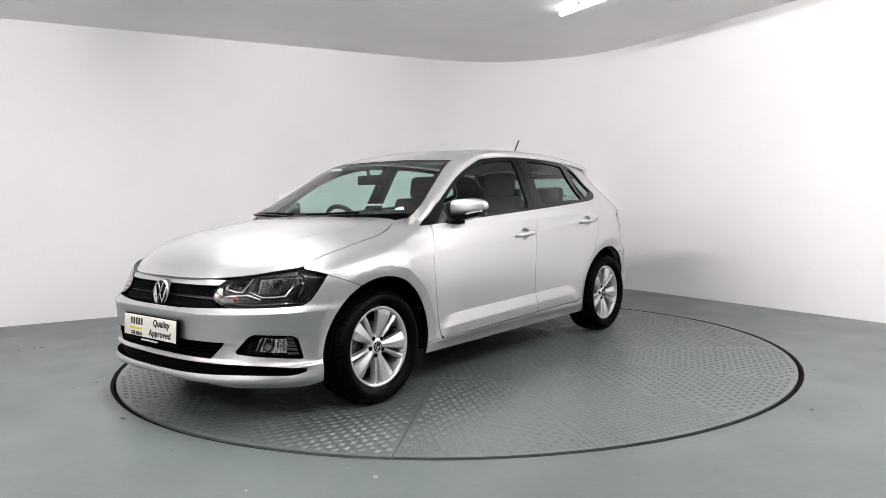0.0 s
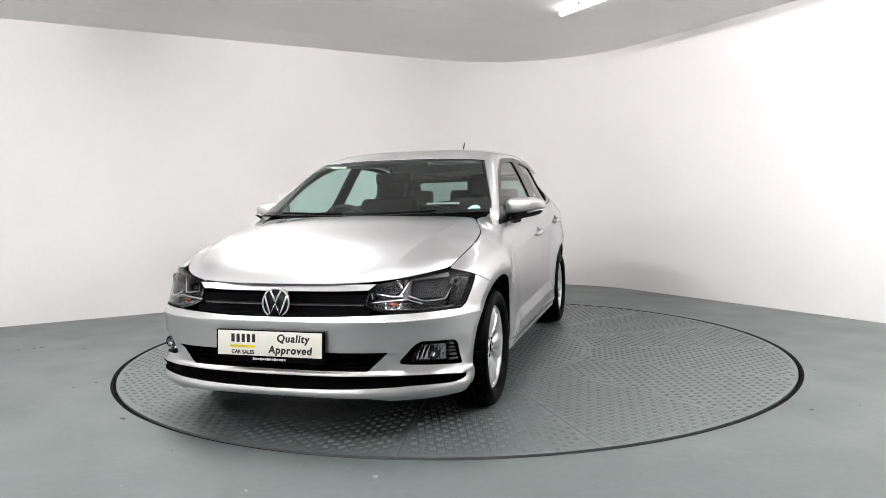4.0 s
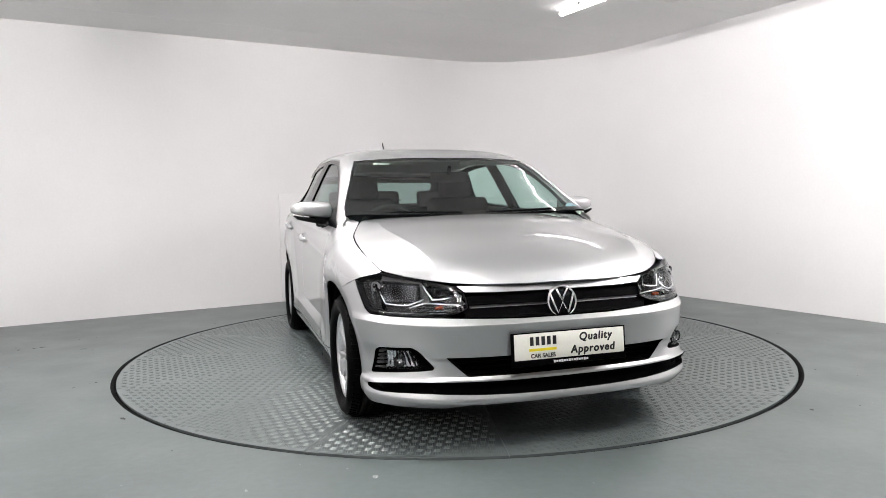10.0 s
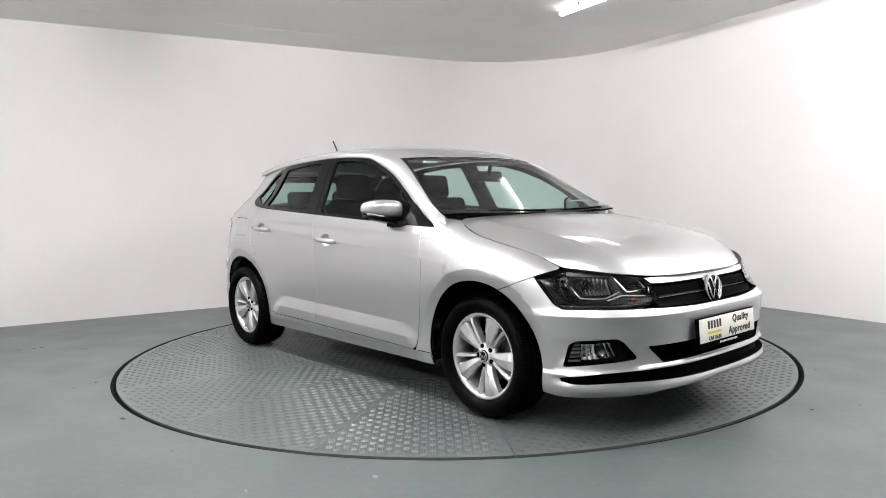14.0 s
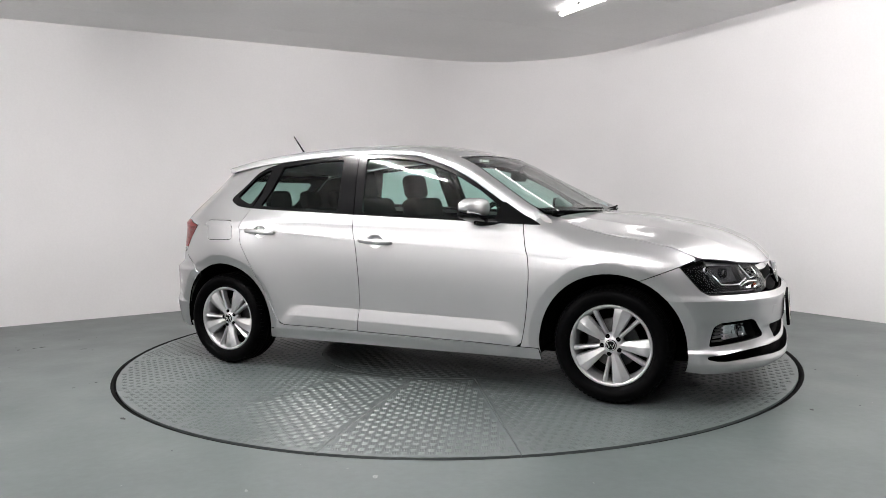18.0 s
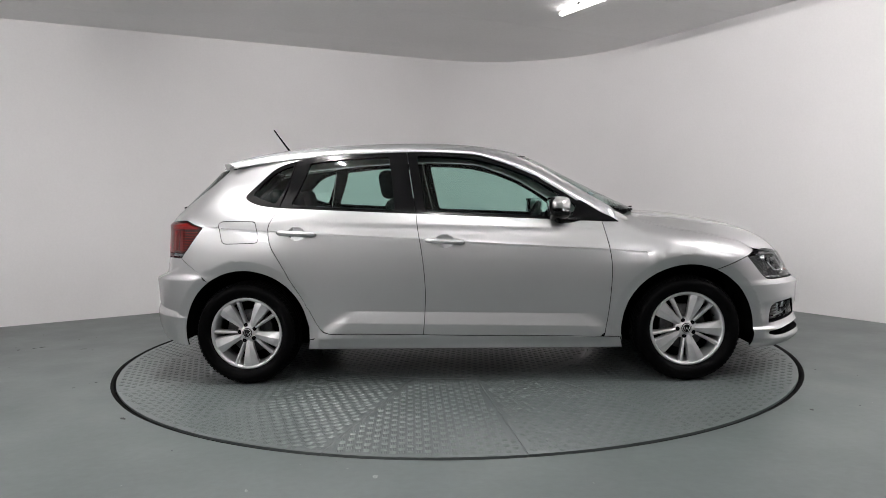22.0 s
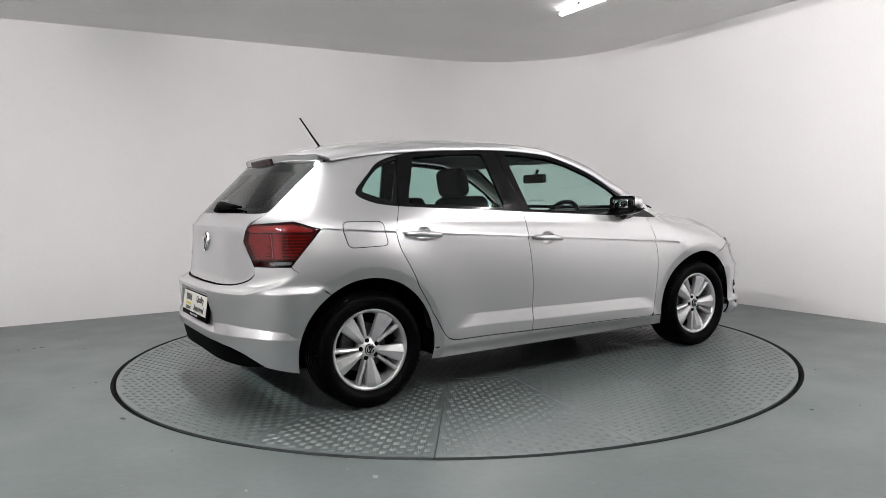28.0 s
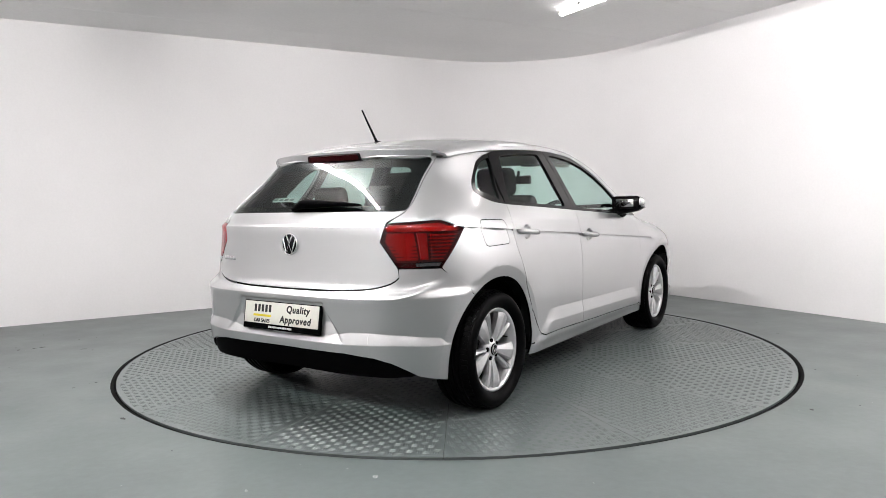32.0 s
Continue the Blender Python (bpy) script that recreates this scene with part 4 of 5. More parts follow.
for flip in (False, True):
    trim_poly = rounded([(-.86, .24), (.88, .24), (.90, .60), (.80, .905), (-.26, .975), (-1.09, 1.02), (-1.30, 1.03), (-1.30, .70), (-1.0, .62)], .02)
    part("door_trim", sheet("door_trim", skin, trim_poly, DASH, off=-.055, flange=0, flip=flip, step=.08), car, "dark inner door lining")
    part("boot_trim", sheet("boot_trim", skin, rounded([(-1.31, .70), (-1.31, 1.03), (-1.45, 1.12), (-1.62, 1.20), (-1.85, .98), (-1.8, .70)], .02), DASH, off=-.04, flange=0, flip=flip, step=.08), car, "dark boot lining")
for flip in (False, True):
    part("pillar_trim", sheet("pillar_trim", skin, quarter, DASH, off=-.030, flange=0, flip=flip, step=.06, gap=.004), car, "dark lining inside the rear pillar")
    part("pillar_trim", sheet("pillar_trim", upper, rail, HEADLINER, off=-.022, flange=0, flip=flip, step=.05, gap=.002), car, "grey lining inside the roof rail")
part("gate_trim", sheet("gate_trim", rear, mirrored(gate_half), DASH, [glass_rear_poly], off=-.025, flange=0, step=.06), car, "dark lining inside the tailgate")
liner_half = [(.40, 0), *spline([(.40, .15), (.38, .40), (.34, .60), (.30, .70)]), *[(x, .80) for x in np.linspace(.20, -1.40, 20)], (-1.42, .5), (-1.42, 0)]
part("headliner", sheet("headliner", upper, liner_half + [(x, -q) for x, q in liner_half[::-1] if q], HEADLINER, off=-.03, flange=0, step=.08), car, "light grey headliner")
part("cowl", box_bm((.16, 1.24, .02), (1.0, 0, .925), .004), car, "black plastic cowl", BLACK)


# ---- wheels ----
TYRE_R = .302


def blade(angle, radii, half, face, mat_depth=.040):
    """One faceted spoke: a raised face, chamfered flanks and a back; seen from outside, angle from the front, y to the inside."""
    bm = bmesh.new()
    rows = []
    for r, w, d in zip(radii, half, face):
        ring_pts = [(-w, d + .020), (-w * .82, d + .004), (w * .15, d - .002), (w, d + .012), (w, d + mat_depth), (-w, d + mat_depth)]
        c, s = math.cos(angle), math.sin(angle)
        rows.append([bm.verts.new((r * c - k * s, dd, r * s + k * c)) for k, dd in ring_pts])
    for a, b in zip(rows, rows[1:]):
        for i in range(6):
            bm.faces.new((a[i], a[(i + 1) % 6], b[(i + 1) % 6], b[i]))
    bm.faces.new(rows[0]), bm.faces.new(rows[-1])
    bmesh.ops.recalc_face_normals(bm, faces=bm.faces)
    bmesh.ops.bevel(bm, geom=[e for e in bm.edges if len(e.link_faces) == 2 and e.calc_face_angle(0) > .25], offset=.0012, segments=1, affect="EDGES")
    return bm


def make_wheel(first):
    """The wheel with its outer face towards -y, its hub at the origin; y grows towards the inside."""
    rim = part("wheel", lathe_bm([(.198, .140), (.186, .150), (.182, .060), (.188, .020), (.1925, .004), (.197, -.004), (.2085, -.011), (.2118, -.007), (.209, .010), (.196, .022), (.194, .130), (.198, .140)], 64), car, "silver five-spoke alloy wheel", ALLOY)
    prof = [(.206, .012), (.2112, -.006), (.2165, -.016), (.228, -.028), (.246, -.036), (.262, -.037), (.276, -.031), (.286, -.019), (.2915, -.004)]
    tread = [(.2935, .006)]
    for g in (.030, .066, .100, .134):
        tread += [(TYRE_R - .0005, g - .006), (.2945, g - .0045), (.2945, g + .0045), (TYRE_R - .0005, g + .006)]
    prof = prof + tread + [(.2935, .156), (.2915, .166), (.276, .186), (.240, .190), (.207, .174), (.203, .160)]
    tyre = part("tyre", lathe_bm(prof, 80), rim, "black rubber tyre", RUBBER)
    bm = bmesh.new()
    for k in range(72):
        a = 2 * math.pi * k / 72
        for s, y0 in ((1, .008), (-1, .154)):
            vs = [bm.verts.new((r * math.cos(a + da), y, r * math.sin(a + da))) for r, y, da in
                  ((.2935, y0 + s * .008, 0), (.2935, y0 + s * .008, .052), (.2840, y0 - s * .024, .066), (.2840, y0 - s * .024, .014),)]
            us = [bm.verts.new((v.co.x * 1.026, v.co.y - s * .001, v.co.z * 1.026)) for v in vs]
            bm.faces.new(us)
            for i in range(4):
                bm.faces.new((vs[i], vs[(i + 1) % 4], us[(i + 1) % 4], us[i]))
    bmesh.ops.recalc_face_normals(bm, faces=bm.faces)
    tagged(part("tread", bm, rim, "blocky tread shoulder of the tyre", RUBBER), kind="stuff")
    part("brake_disc", lathe_bm([(.03, .085), (.128, .085), (.130, .088), (.130, .104), (.03, .104)], 40), rim, "dark steel brake disc", DARK_STEEL)
    # added black disc that stands in for the shade between the spokes
    part("wheel_back", lathe_bm([(.001, .125), (.186, .128), (.186, .135), (.001, .135)], 32), rim, "black backing disc for the shade behind the spokes", LINER)
    part("caliper", box_bm((.09, .06, .12), (-.095, .095, .035), .015), rim, "dark brake caliper", DARK_STEEL)
    part("hub", lathe_bm([(.001, .006), (.034, .006), (.040, .012), (.058, .018), (.064, .030), (.062, .06), (.001, .06)], 32), rim, "silver wheel centre", ALLOY)
    for k in range(5):
        a = radians(142 - 72 * k)
        part("spoke", blade(a, (.040, .085, .130, .170, .199), (.017, .025, .036, .045, .050), (.014, .002, -.004, -.006, -.003)), rim, "broad faceted silver spoke", ALLOY)
        b = radians(116 - 72 * k)
        part("spoke", blade(b, (.040, .085, .130, .170, .199), (.009, .0095, .0105, .012, .014), (.017, .006, .001, -.002, .000)), rim, "slim faceted silver spoke", ALLOY)
        c = radians(113 - 72 * k)
        bm = lathe_bm([(.001, .009), (.009, .009), (.0125, .013), (.0125, .03), (.001, .03)], 12)
        bmesh.ops.translate(bm, vec=(.047 * math.cos(c), 0, .047 * math.sin(c)), verts=bm.verts)
        part("bolt_cap", bm, rim, "black wheel bolt cap", BLACK)
    part("centre_cap", lathe_bm([(.001, -.001), (.026, -.001), (.029, .003), (.030, .010), (.001, .010)], 28), rim, "black centre cap", BADGE_DARK)
    part("cap_ring", lathe_bm([(.0225, -.0012), (.0225, -.0022), (.0262, -.0018), (.0262, -.0008), (.0225, -.0012)], 28), rim, "bright ring and bars of the cap", ALLOY)
    zig = [(-.017, .010), (-.008, -.014), (0, .004), (.008, -.014), (.017, .010)]
    part("cap_mark", tube_bm([(x, -.0015, z) for x, z in zig], .0022, 6), rim, "bright bars of the cap", ALLOY)
    bm = lathe_bm([(.001, .0), (.003, .0), (.003, .03), (.001, .03)], 8)
    bmesh.ops.translate(bm, vec=(.172 * math.cos(.4), .02, .172 * math.sin(.4)), verts=bm.verts)
    part("valve", bm, rim, "black valve stem", BLACK)
    return rim


def copy_part(ob, m):
    made = copy_thing(ob, m)
    made.parent = car
    return made


HUB_Y = .812
wheel = make_wheel(True)
wheel.matrix_basis = pose(AXLE, -HUB_Y, TYRE_R, 0, 0, 0)
copy_part(wheel, pose(-AXLE, -HUB_Y, TYRE_R, 0, 11, 0))
copy_part(wheel, pose(AXLE, HUB_Y, TYRE_R, 0, -3, 180))
copy_part(wheel, pose(-AXLE, HUB_Y, TYRE_R, 0, 4, 180))

# ---- nose details ----
def fluted_bm(s, quad, n, depth, amp):
    """A reflector of upright flutes between four corners (w, z) on the nose, set back by depth."""
    bm = bmesh.new()
    (a, b, c, d) = [np.array(q) for q in quad]
    cols = []
    for i in range(2 * n + 1):
        k = i / (2 * n)
        lo, hi = a + (b - a) * k, d + (c - d) * k
        col = []
        for m in (0, .35, .7, 1):
            w, z = lo + (hi - lo) * m
            x = depth + (amp if i % 2 else 0) + .5 * amp * (1 - abs(2 * m - 1))
            col.append(bm.verts.new(np.array(front(s * w, z)) - [x, s * .3 * x, 0]))
        cols.append(col)
    for p, q in zip(cols, cols[1:]):
        for m in range(3):
            bm.faces.new((p[m], p[m + 1], q[m + 1], q[m]))
    return bm


def bowl_sheet(name, fn, outline, mat, off, gap=.001, step=.03):
    """The back of a lamp or grille: a sheet set behind the surface, with its rim turned out to it."""
    return sheet(name, fn, outline, mat, off=off, gap=gap, flange=off + .001, step=step)


grille_poly = rounded(mirrored([(0, .664), (.29, .666), (.404, .668), (.397, .612), (.447, .590), (.512, .576), (.38, .571), (.2, .566), (0, .564)]), .003)
grille = part("upper_grille", bowl_sheet("upper_grille", front, grille_poly, BLACK, -.055), car, "black grille between the headlamps")
for z0, z1, o in ((.574, .606, -.012), (.620, .656, -.010)):
    half = .395 if z0 > .6 else .41
    part("grille_bar", sheet("grille_bar", front, mirrored([(0, z1), (half + .02, z1), (half, z0), (0, z0)]), BLACK, off=o, gap=0, flange=.03, step=.03), grille, "black grille bar")
part("grille_line", sheet("grille_line", front, mirrored([(0, .6155), (.39, .6155), (.388, .6130), (0, .6130)]), DARK_STEEL, off=-.014, gap=0, flange=.006, step=.03), grille, "thin bright line across the grille")
low = part("lower_grille", bowl_sheet("lower_grille", front, rounded(grille_low, .01), BLACK, -.06), car, "black lower grille")
for z in (.336, .356, .376):
    h = .45 + (z - .322) * 1.45
    part("grille_bar", sheet("grille_bar", front, mirrored([(0, z + .004), (h, z + .004), (h, z - .004), (0, z - .004)]), BLACK, off=-.022, gap=0, flange=.02, step=.03), low, "thin black bar")
part("lower_slot", bowl_sheet("lower_slot", front, slot, BLACK, -.035), car, "black slot over the lower lip")
for s in (1, -1):
    cut = [(s * w, z) for w, z in lamp_cut]
    lamp = part("headlamp", bowl_sheet("headlamp", front, rounded(cut, .008), LAMP_DARK, -.060), car, "dark-masked headlamp under a clear lens")
    part("lens", sheet("lens", front, rounded(cut, .008), LENS, off=-.001, gap=.0025, flange=.010), lamp, "clear lamp lens")
    # two faceted bowls side by side, bright light guides round their feet, and dark masks about them
    part("reflector", fluted_bm(s, ((.600, .628), (.765, .622), (.785, .712), (.585, .706)), 10, .048, .014), lamp, "fluted bright reflector", DIM_CHROME)
    part("reflector", fluted_bm(s, ((.440, .655), (.540, .645), (.566, .708), (.462, .692)), 7, .046, .012), lamp, "fluted smoked reflector", DIM_CHROME)
    part("reflector", fluted_bm(s, ((.420, .592), (.640, .590), (.600, .612), (.420, .612)), 12, .030, .006), lamp, "low fluted reflector", DIM_CHROME)
    for c, z, r in ((.788, .690, .020), (.690, .672, .022), (.500, .668, .018)):
        b = np.array(front(s * c, z)) - [.040, 0, 0]
        turn = Matrix.Translation(b) @ Matrix.Rotation(radians(-90 + s * 20), 4, "Z")
        bm = lathe_bm([(r * .45, .014), (r * .75, .004), (r, -.004), (r * 1.06, -.002), (r * 1.06, .02)], 20)
        bmesh.ops.transform(bm, matrix=turn, verts=bm.verts)
        part("reflector_bowl", bm, lamp, "bright bowl of the lamp", CHROME if c > .75 else DIM_CHROME)
        bm = lathe_bm([(.001, -.004), (r * .3, -.002), (r * .45, .006), (r * .5, .016)], 16)
        bmesh.ops.transform(bm, matrix=turn, verts=bm.verts)
        part("bulb", bm, lamp, "dark glass bulb", GLOSS)
    for quad, mat in ((((.800, .596), (.880, .600), (.930, .706), (.822, .722)), GLOSS), (((.560, .640), (.592, .640), (.592, .716), (.572, .716)), SATIN), (((.402, .625), (.432, .640), (.452, .694), (.412, .672)), GLOSS),
                      (((.560, .712), (.79, .722), (.79, .744), (.560, .718)), SATIN)):
        part("lamp_mask", sheet("lamp_mask", front, [(s * w, z) for w, z in quad], mat, off=-.024, gap=0, flange=.03, step=.02), lamp, "gloss black mask in the lamp")
    for path, r, mat in (([(.572, .712), (.556, .676), (.536, .640), (.500, .641), (.438, .651), (.455, .686)], .0046, CHROME), ([(.775, .668), (.752, .620), (.700, .616), (.642, .617), (.572, .642)], .0046, CHROME),
                         ([(.642, .606), (.568, .627), (.500, .622), (.405, .616)], .0050, CHROME), ([(.409, .666), (.424, .630)], .0040, CHROME), ([(.812, .700), (.822, .664), (.812, .612)], .0022, DIM_CHROME),
                         ([(.45, .588), (.60, .584), (.75, .585), (.87, .588)], .0022, DIM_CHROME)):
        pts = [front(s * w, z) - np.array([.018, 0, 0]) for w, z in path]
        part("light_strip", tube_bm(pts, r, 6), lamp, "bright strip in the lamp", mat)
    b = np.array(front(s * .515, .606)) - [.020, 0, 0]
    part("indicator_bulb", tube_bm([b + [0, -.018, 0], b + [0, -.012, .002], b + [0, .012, .002], b + [0, .018, 0]], [.004, .008, .008, .004], 10), lamp, "orange indicator bulb", AMBER)
    fcut = rounded([(s * w, z) for w, z in fog_cut], .010)
    fog = part("fog_lamp_bezel", bowl_sheet("fog_lamp_bezel", front, fcut, BLACK, -.040), car, "black bezel round the fog lamp")
    part("fog_reflector", fluted_bm(s, ((.640, .362), (.790, .348), (.790, .418), (.670, .425)), 7, .032, .012), fog, "bright fluted fog lamp reflector", CHROME)
    c = np.array(front(s * .715, .388)) - [.026, 0, 0]
    bm = lathe_bm([(.001, -.004), (.010, -.002), (.018, .006), (.024, .012), (.026, .02)], 20)
    bmesh.ops.transform(bm, matrix=Matrix.Translation(c) @ Matrix.Rotation(radians(-90 + s * 20), 4, "Z"), verts=bm.verts)
    part("bulb_shield", bm, fog, "dark shield before the bulb", DIM_CHROME)
    part("fog_lens", sheet("fog_lens", front, rounded([(s * w, z) for w, z in ((.610, .362), (.645, .412), (.672, .438), (.800, .430), (.800, .342))], .008), LENS, off=-.004, gap=.002, flange=.012), fog, "clear fog lamp lens")
    for i in range(5):
        z = .345 + .0165 * i
        part("bezel_bar", sheet("bezel_bar", front, [(s * w, zz) for w, zz in ((.868 - .006 * i, z), (.815, z + .004), (.815, z + .012), (.866 - .006 * i, z + .008))], SATIN, off=-.006, gap=0, flange=.02), fog, "grey-black bezel bar")
tow = rounded([(-.443, .460), (-.496, .460), (-.496, .501), (-.443, .501)], .006)
part("tow_cap", sheet("tow_cap", front, tow, PAINT, off=.0008, gap=.001, flange=.003, step=.02), bumper, "small square cap over the towing eye")


def badge(name, at, normal, r, label):
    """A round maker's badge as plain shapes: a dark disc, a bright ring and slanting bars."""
    m = Matrix.Translation(at) @ Vector(normal).to_track_quat("-Y", "Z").to_matrix().to_4x4()
    bm = lathe_bm([(.001, -.004), (r * .9, -.004), (r * .95, 0), (r * .95, .02), (.001, .02)], 40)
    bmesh.ops.transform(bm, matrix=m, verts=bm.verts)
    b = part(name, bm, car, label, BADGE_DARK)
    bm = lathe_bm([(r * .86, -.004), (r * .88, -.0085), (r * .95, -.010), (r, -.006), (r, .02), (r * .86, .02), (r * .86, -.004)], 40)
    bmesh.ops.transform(bm, matrix=m, verts=bm.verts)
    part("ring", bm, b, "chrome ring", CHROME)
    for pts in ([(-.36, .78), (-.02, .10), (.0, .10), (.36, .78)], [(-.76, .46), (-.36, -.74), (0, .0), (.36, -.74), (.76, .46)]):
        bm = tube_bm([(x * r, -.007, z * r) for x, z in pts], r * .085, 6)
        bmesh.ops.transform(bm, matrix=m, verts=bm.verts)
        part("bar", bm, b, "chrome bar", CHROME)
    return b


badge("nose_badge", tuple(front(0, .615) + np.array([.012, 0, 0])), (1, 0, .12), .070, "round chrome badge with a black ground")
badge("tail_badge", tuple(rear(0, .857) + np.array([-.004, 0, 0])), (-1, 0, .06), .055, "round chrome badge with a dark ground")


def show_plate(at, tilt, back, label):
    """A dealer's display plate in a black holder: legible words, bars for the rest. Built facing -y, then turned to the car's end."""
    m = Matrix.Translation(at) @ Matrix.Rotation(radians(-90 if back else 90), 4, "Z") @ Matrix.Rotation(radians(tilt), 4, "X")
    holder = part("display_plate", box_bm((.532, .016, .140), (0, .004, -.006), .004), car, label, BLACK)
    part("plate_face", box_bm((.512, .004, .108), (0, -.0055, .006), .0015), holder, "cream white plate face", PLATE_WHITE)
    for word, x, z, size in (("Quality", .118, .031, .046), ("Approved", .104, -.020, .046)):
        me = text_mesh(word, size, INK, "word", bold=.0017, shear=.12, space=1.14)
        me.transform(Matrix.Translation((x, -.0082, z)))
        part("word", me, holder, "black lettering")
    me = text_mesh("CAR SALES", .0235, INK, "word", bold=.0008)
    me.transform(Matrix.Translation((-.128, -.0082, -.034)))
    part("word", me, holder, "small black lettering")
    # the maker's mark above it: plain upright bars over a yellow stripe
    for i in range(5):
        part("mark_bar", box_bm((.016, .001, .036), (-.178 + .026 * i, -.0080, .028), 0), holder, "black bar", INK)
    part("mark_stripe", box_bm((.125, .001, .011), (-.128, -.0080, -.008), 0), holder, "yellow stripe", YELLOW)
    for i in range(14):
        part("caption_bar", box_bm((.0085, .001, .008 if i % 3 else .011), (-.075 + .0117 * i, -.0050, -.062), 0), holder, "pale caption bar", PALE_INK)
    holder.matrix_basis = m
    return holder


show_plate((2.090, 0, .440), -4, False, "cream white dealer plate in a black holder on the nose")
show_plate((-1.948, 0, .512), -9, True, "cream white dealer plate in a black holder on the tail")

# ---- tail details ----
for s in (1, -1):
    cut = rounded([(s * w, z) for w, z in tail_cut], .014)
    lamp = part("tail_lamp", bowl_sheet("tail_lamp", rear, cut, RED_DARK, -.045), car, "red tail lamp with dark ribs")
    upper_cut = [(.535, .872), (.565, .957), (.82, .968), (.975, .926), (.843, .776), (.603, .776)]
    part("lens", sheet("lens", rear, rounded([(s * w, z) for w, z in upper_cut], .010), RED_LENS, off=.001, gap=.0015, flange=.012), lamp, "clear red lens")
    part("lens", sheet("lens", rear, rounded([(s * w, z) for w, z in ((.603, .775), (.836, .775), (.820, .752), (.620, .754))], .004), LENS, off=.001, gap=.0015, flange=.012), lamp, "clear lower lens")
    # plain red inner half, thin dark-backed ribs outside, a clear strip at the foot
    part("inner_plate", sheet("inner_plate", rear, rounded([(s * w, z) for w, z in ((.567, .912), (.556, .872), (.612, .788), (.712, .788), (.700, .912))], .006), RED_BASE, off=-.016, gap=0, flange=.02), lamp, "plain red inner plate")
    for i in range(4):
        z = .800 + .016 * i
        w0 = .606 - (z - .795) * .66
        part("rib", sheet("rib", rear, [(s * w, zz) for w, zz in ((w0, z), (.708, z), (.708, z + .004), (w0, z + .004))], RED_DARK, off=-.013, gap=0, flange=.008, step=.03), lamp, "fine red rib")
    part("top_band", sheet("top_band", rear, rounded([(s * w, z) for w, z in ((.562, .940), (.572, .955), (.815, .962), (.940, .930), (.935, .920), (.572, .918))], .004), RED_BASE, off=-.012, gap=0, flange=.02), lamp, "plain red upper band")
    for i in range(8):
        z = .790 + .0155 * i
        w1 = .82 + (z - .750) * .886 - .018
        part("rib", sheet("rib", rear, [(s * w, zz) for w, zz in ((.775, z), (min(w1, .95), z), (min(w1, .95), z + .006), (.775, z + .006))], RED_BASE, off=-.014, gap=0, flange=.02, step=.03), lamp, "red rib")
    for w0, w1, mat in ((.716, .706, PALE_INK), (.768, .772, DIM_CHROME)):
        part("light_strip", tube_bm([rear(s * (w0 + (w1 - w0) * k / 4), .795 + .115 * k / 4) + np.array([.010, 0, 0]) for k in range(5)], .0024, 6), lamp, "bright edge in the lamp", mat)
    part("middle_plate", sheet("middle_plate", rear, [(s * w, z) for w, z in ((.722, .788), (.764, .788), (.770, .912), (.712, .912))], RED_BASE, off=-.026, gap=0, flange=.02), lamp, "red plate in the lamp")
    part("reverse_strip", sheet("reverse_strip", rear, [(s * w, z) for w, z in ((.700, .759), (.815, .759), (.822, .774), (.700, .774))], DIM_CHROME, off=-.012, gap=0, flange=.02), lamp, "clear reversing light")
spoil = [(-1.418, 0), *[(-1.418, q) for q in np.linspace(.1, .70, 10)], (-1.424, .735), *spline([(-1.432, .700), (-1.490, .56), (-1.540, .3), (-1.550, 0)])]


def spoiler_top(x, q):
    p = upper(np.maximum(x, -1.46), q)
    d = np.minimum(x + 1.46, 0)
    return p + np.stack([d, 0 * d, .22 * d], -1)


wing_piece = part("spoiler", sheet("spoiler", spoiler_top, spoil + [(x, -q) for x, q in spoil[::-1][1:-1]], PAINT, gap=.001, flange=.050, solid=.050, depth_dark=False), car, "silver roof spoiler over the rear window")
part("brake_lamp", sheet("brake_lamp", lambda y, z: np.stack([-1.5535 + .16 * np.asarray(y) ** 2 + -.35 * (np.asarray(z) - 1.29), np.asarray(y) + 0 * np.asarray(z), np.asarray(z) + 0 * np.asarray(y)], -1), rounded([(-.178, 1.277), (.178, 1.277), (.170, 1.303), (-.170, 1.303)], .008), RED_DEEP, flange=.012, gap=0), wing_piece, "dark red high brake lamp")
part("brake_lamp_frame", sheet("brake_lamp_frame", lambda y, z: np.stack([-1.5505 + .16 * np.asarray(y) ** 2 - .35 * (np.asarray(z) - 1.29), np.asarray(y) + 0 * np.asarray(z), np.asarray(z) + 0 * np.asarray(y)], -1), rounded([(-.190, 1.270), (.190, 1.270), (.182, 1.309), (-.182, 1.309)], .010), GLOSS, flange=.012, gap=0), wing_piece, "black frame round the brake lamp")
part("spoiler_caption", box_bm((.002, .30, .030), (-1.522, 0, 1.270), .0), wing_piece, "black caption strip under the spoiler", GLOSS)
for i in range(12):
    part("caption_bar", box_bm((.002, .013, .012), (-1.5245, -.11 + .02 * i, 1.270), 0), wing_piece, "pale caption bar", PALE_INK)
part("rear_valance", sheet("rear_valance", rear, rounded(mirrored([(0, .363), (.40, .360), (.535, .345), (.61, .322), (.665, .292), (.705, .260), (.60, .250), (0, .262)]), .008), BLACK, off=-.012, gap=0, flange=.03), car, "black plastic valance under the rear bumper")
rcap = rounded([(-.462, .412), (-.515, .412), (-.520, .462), (-.467, .462)], .006)
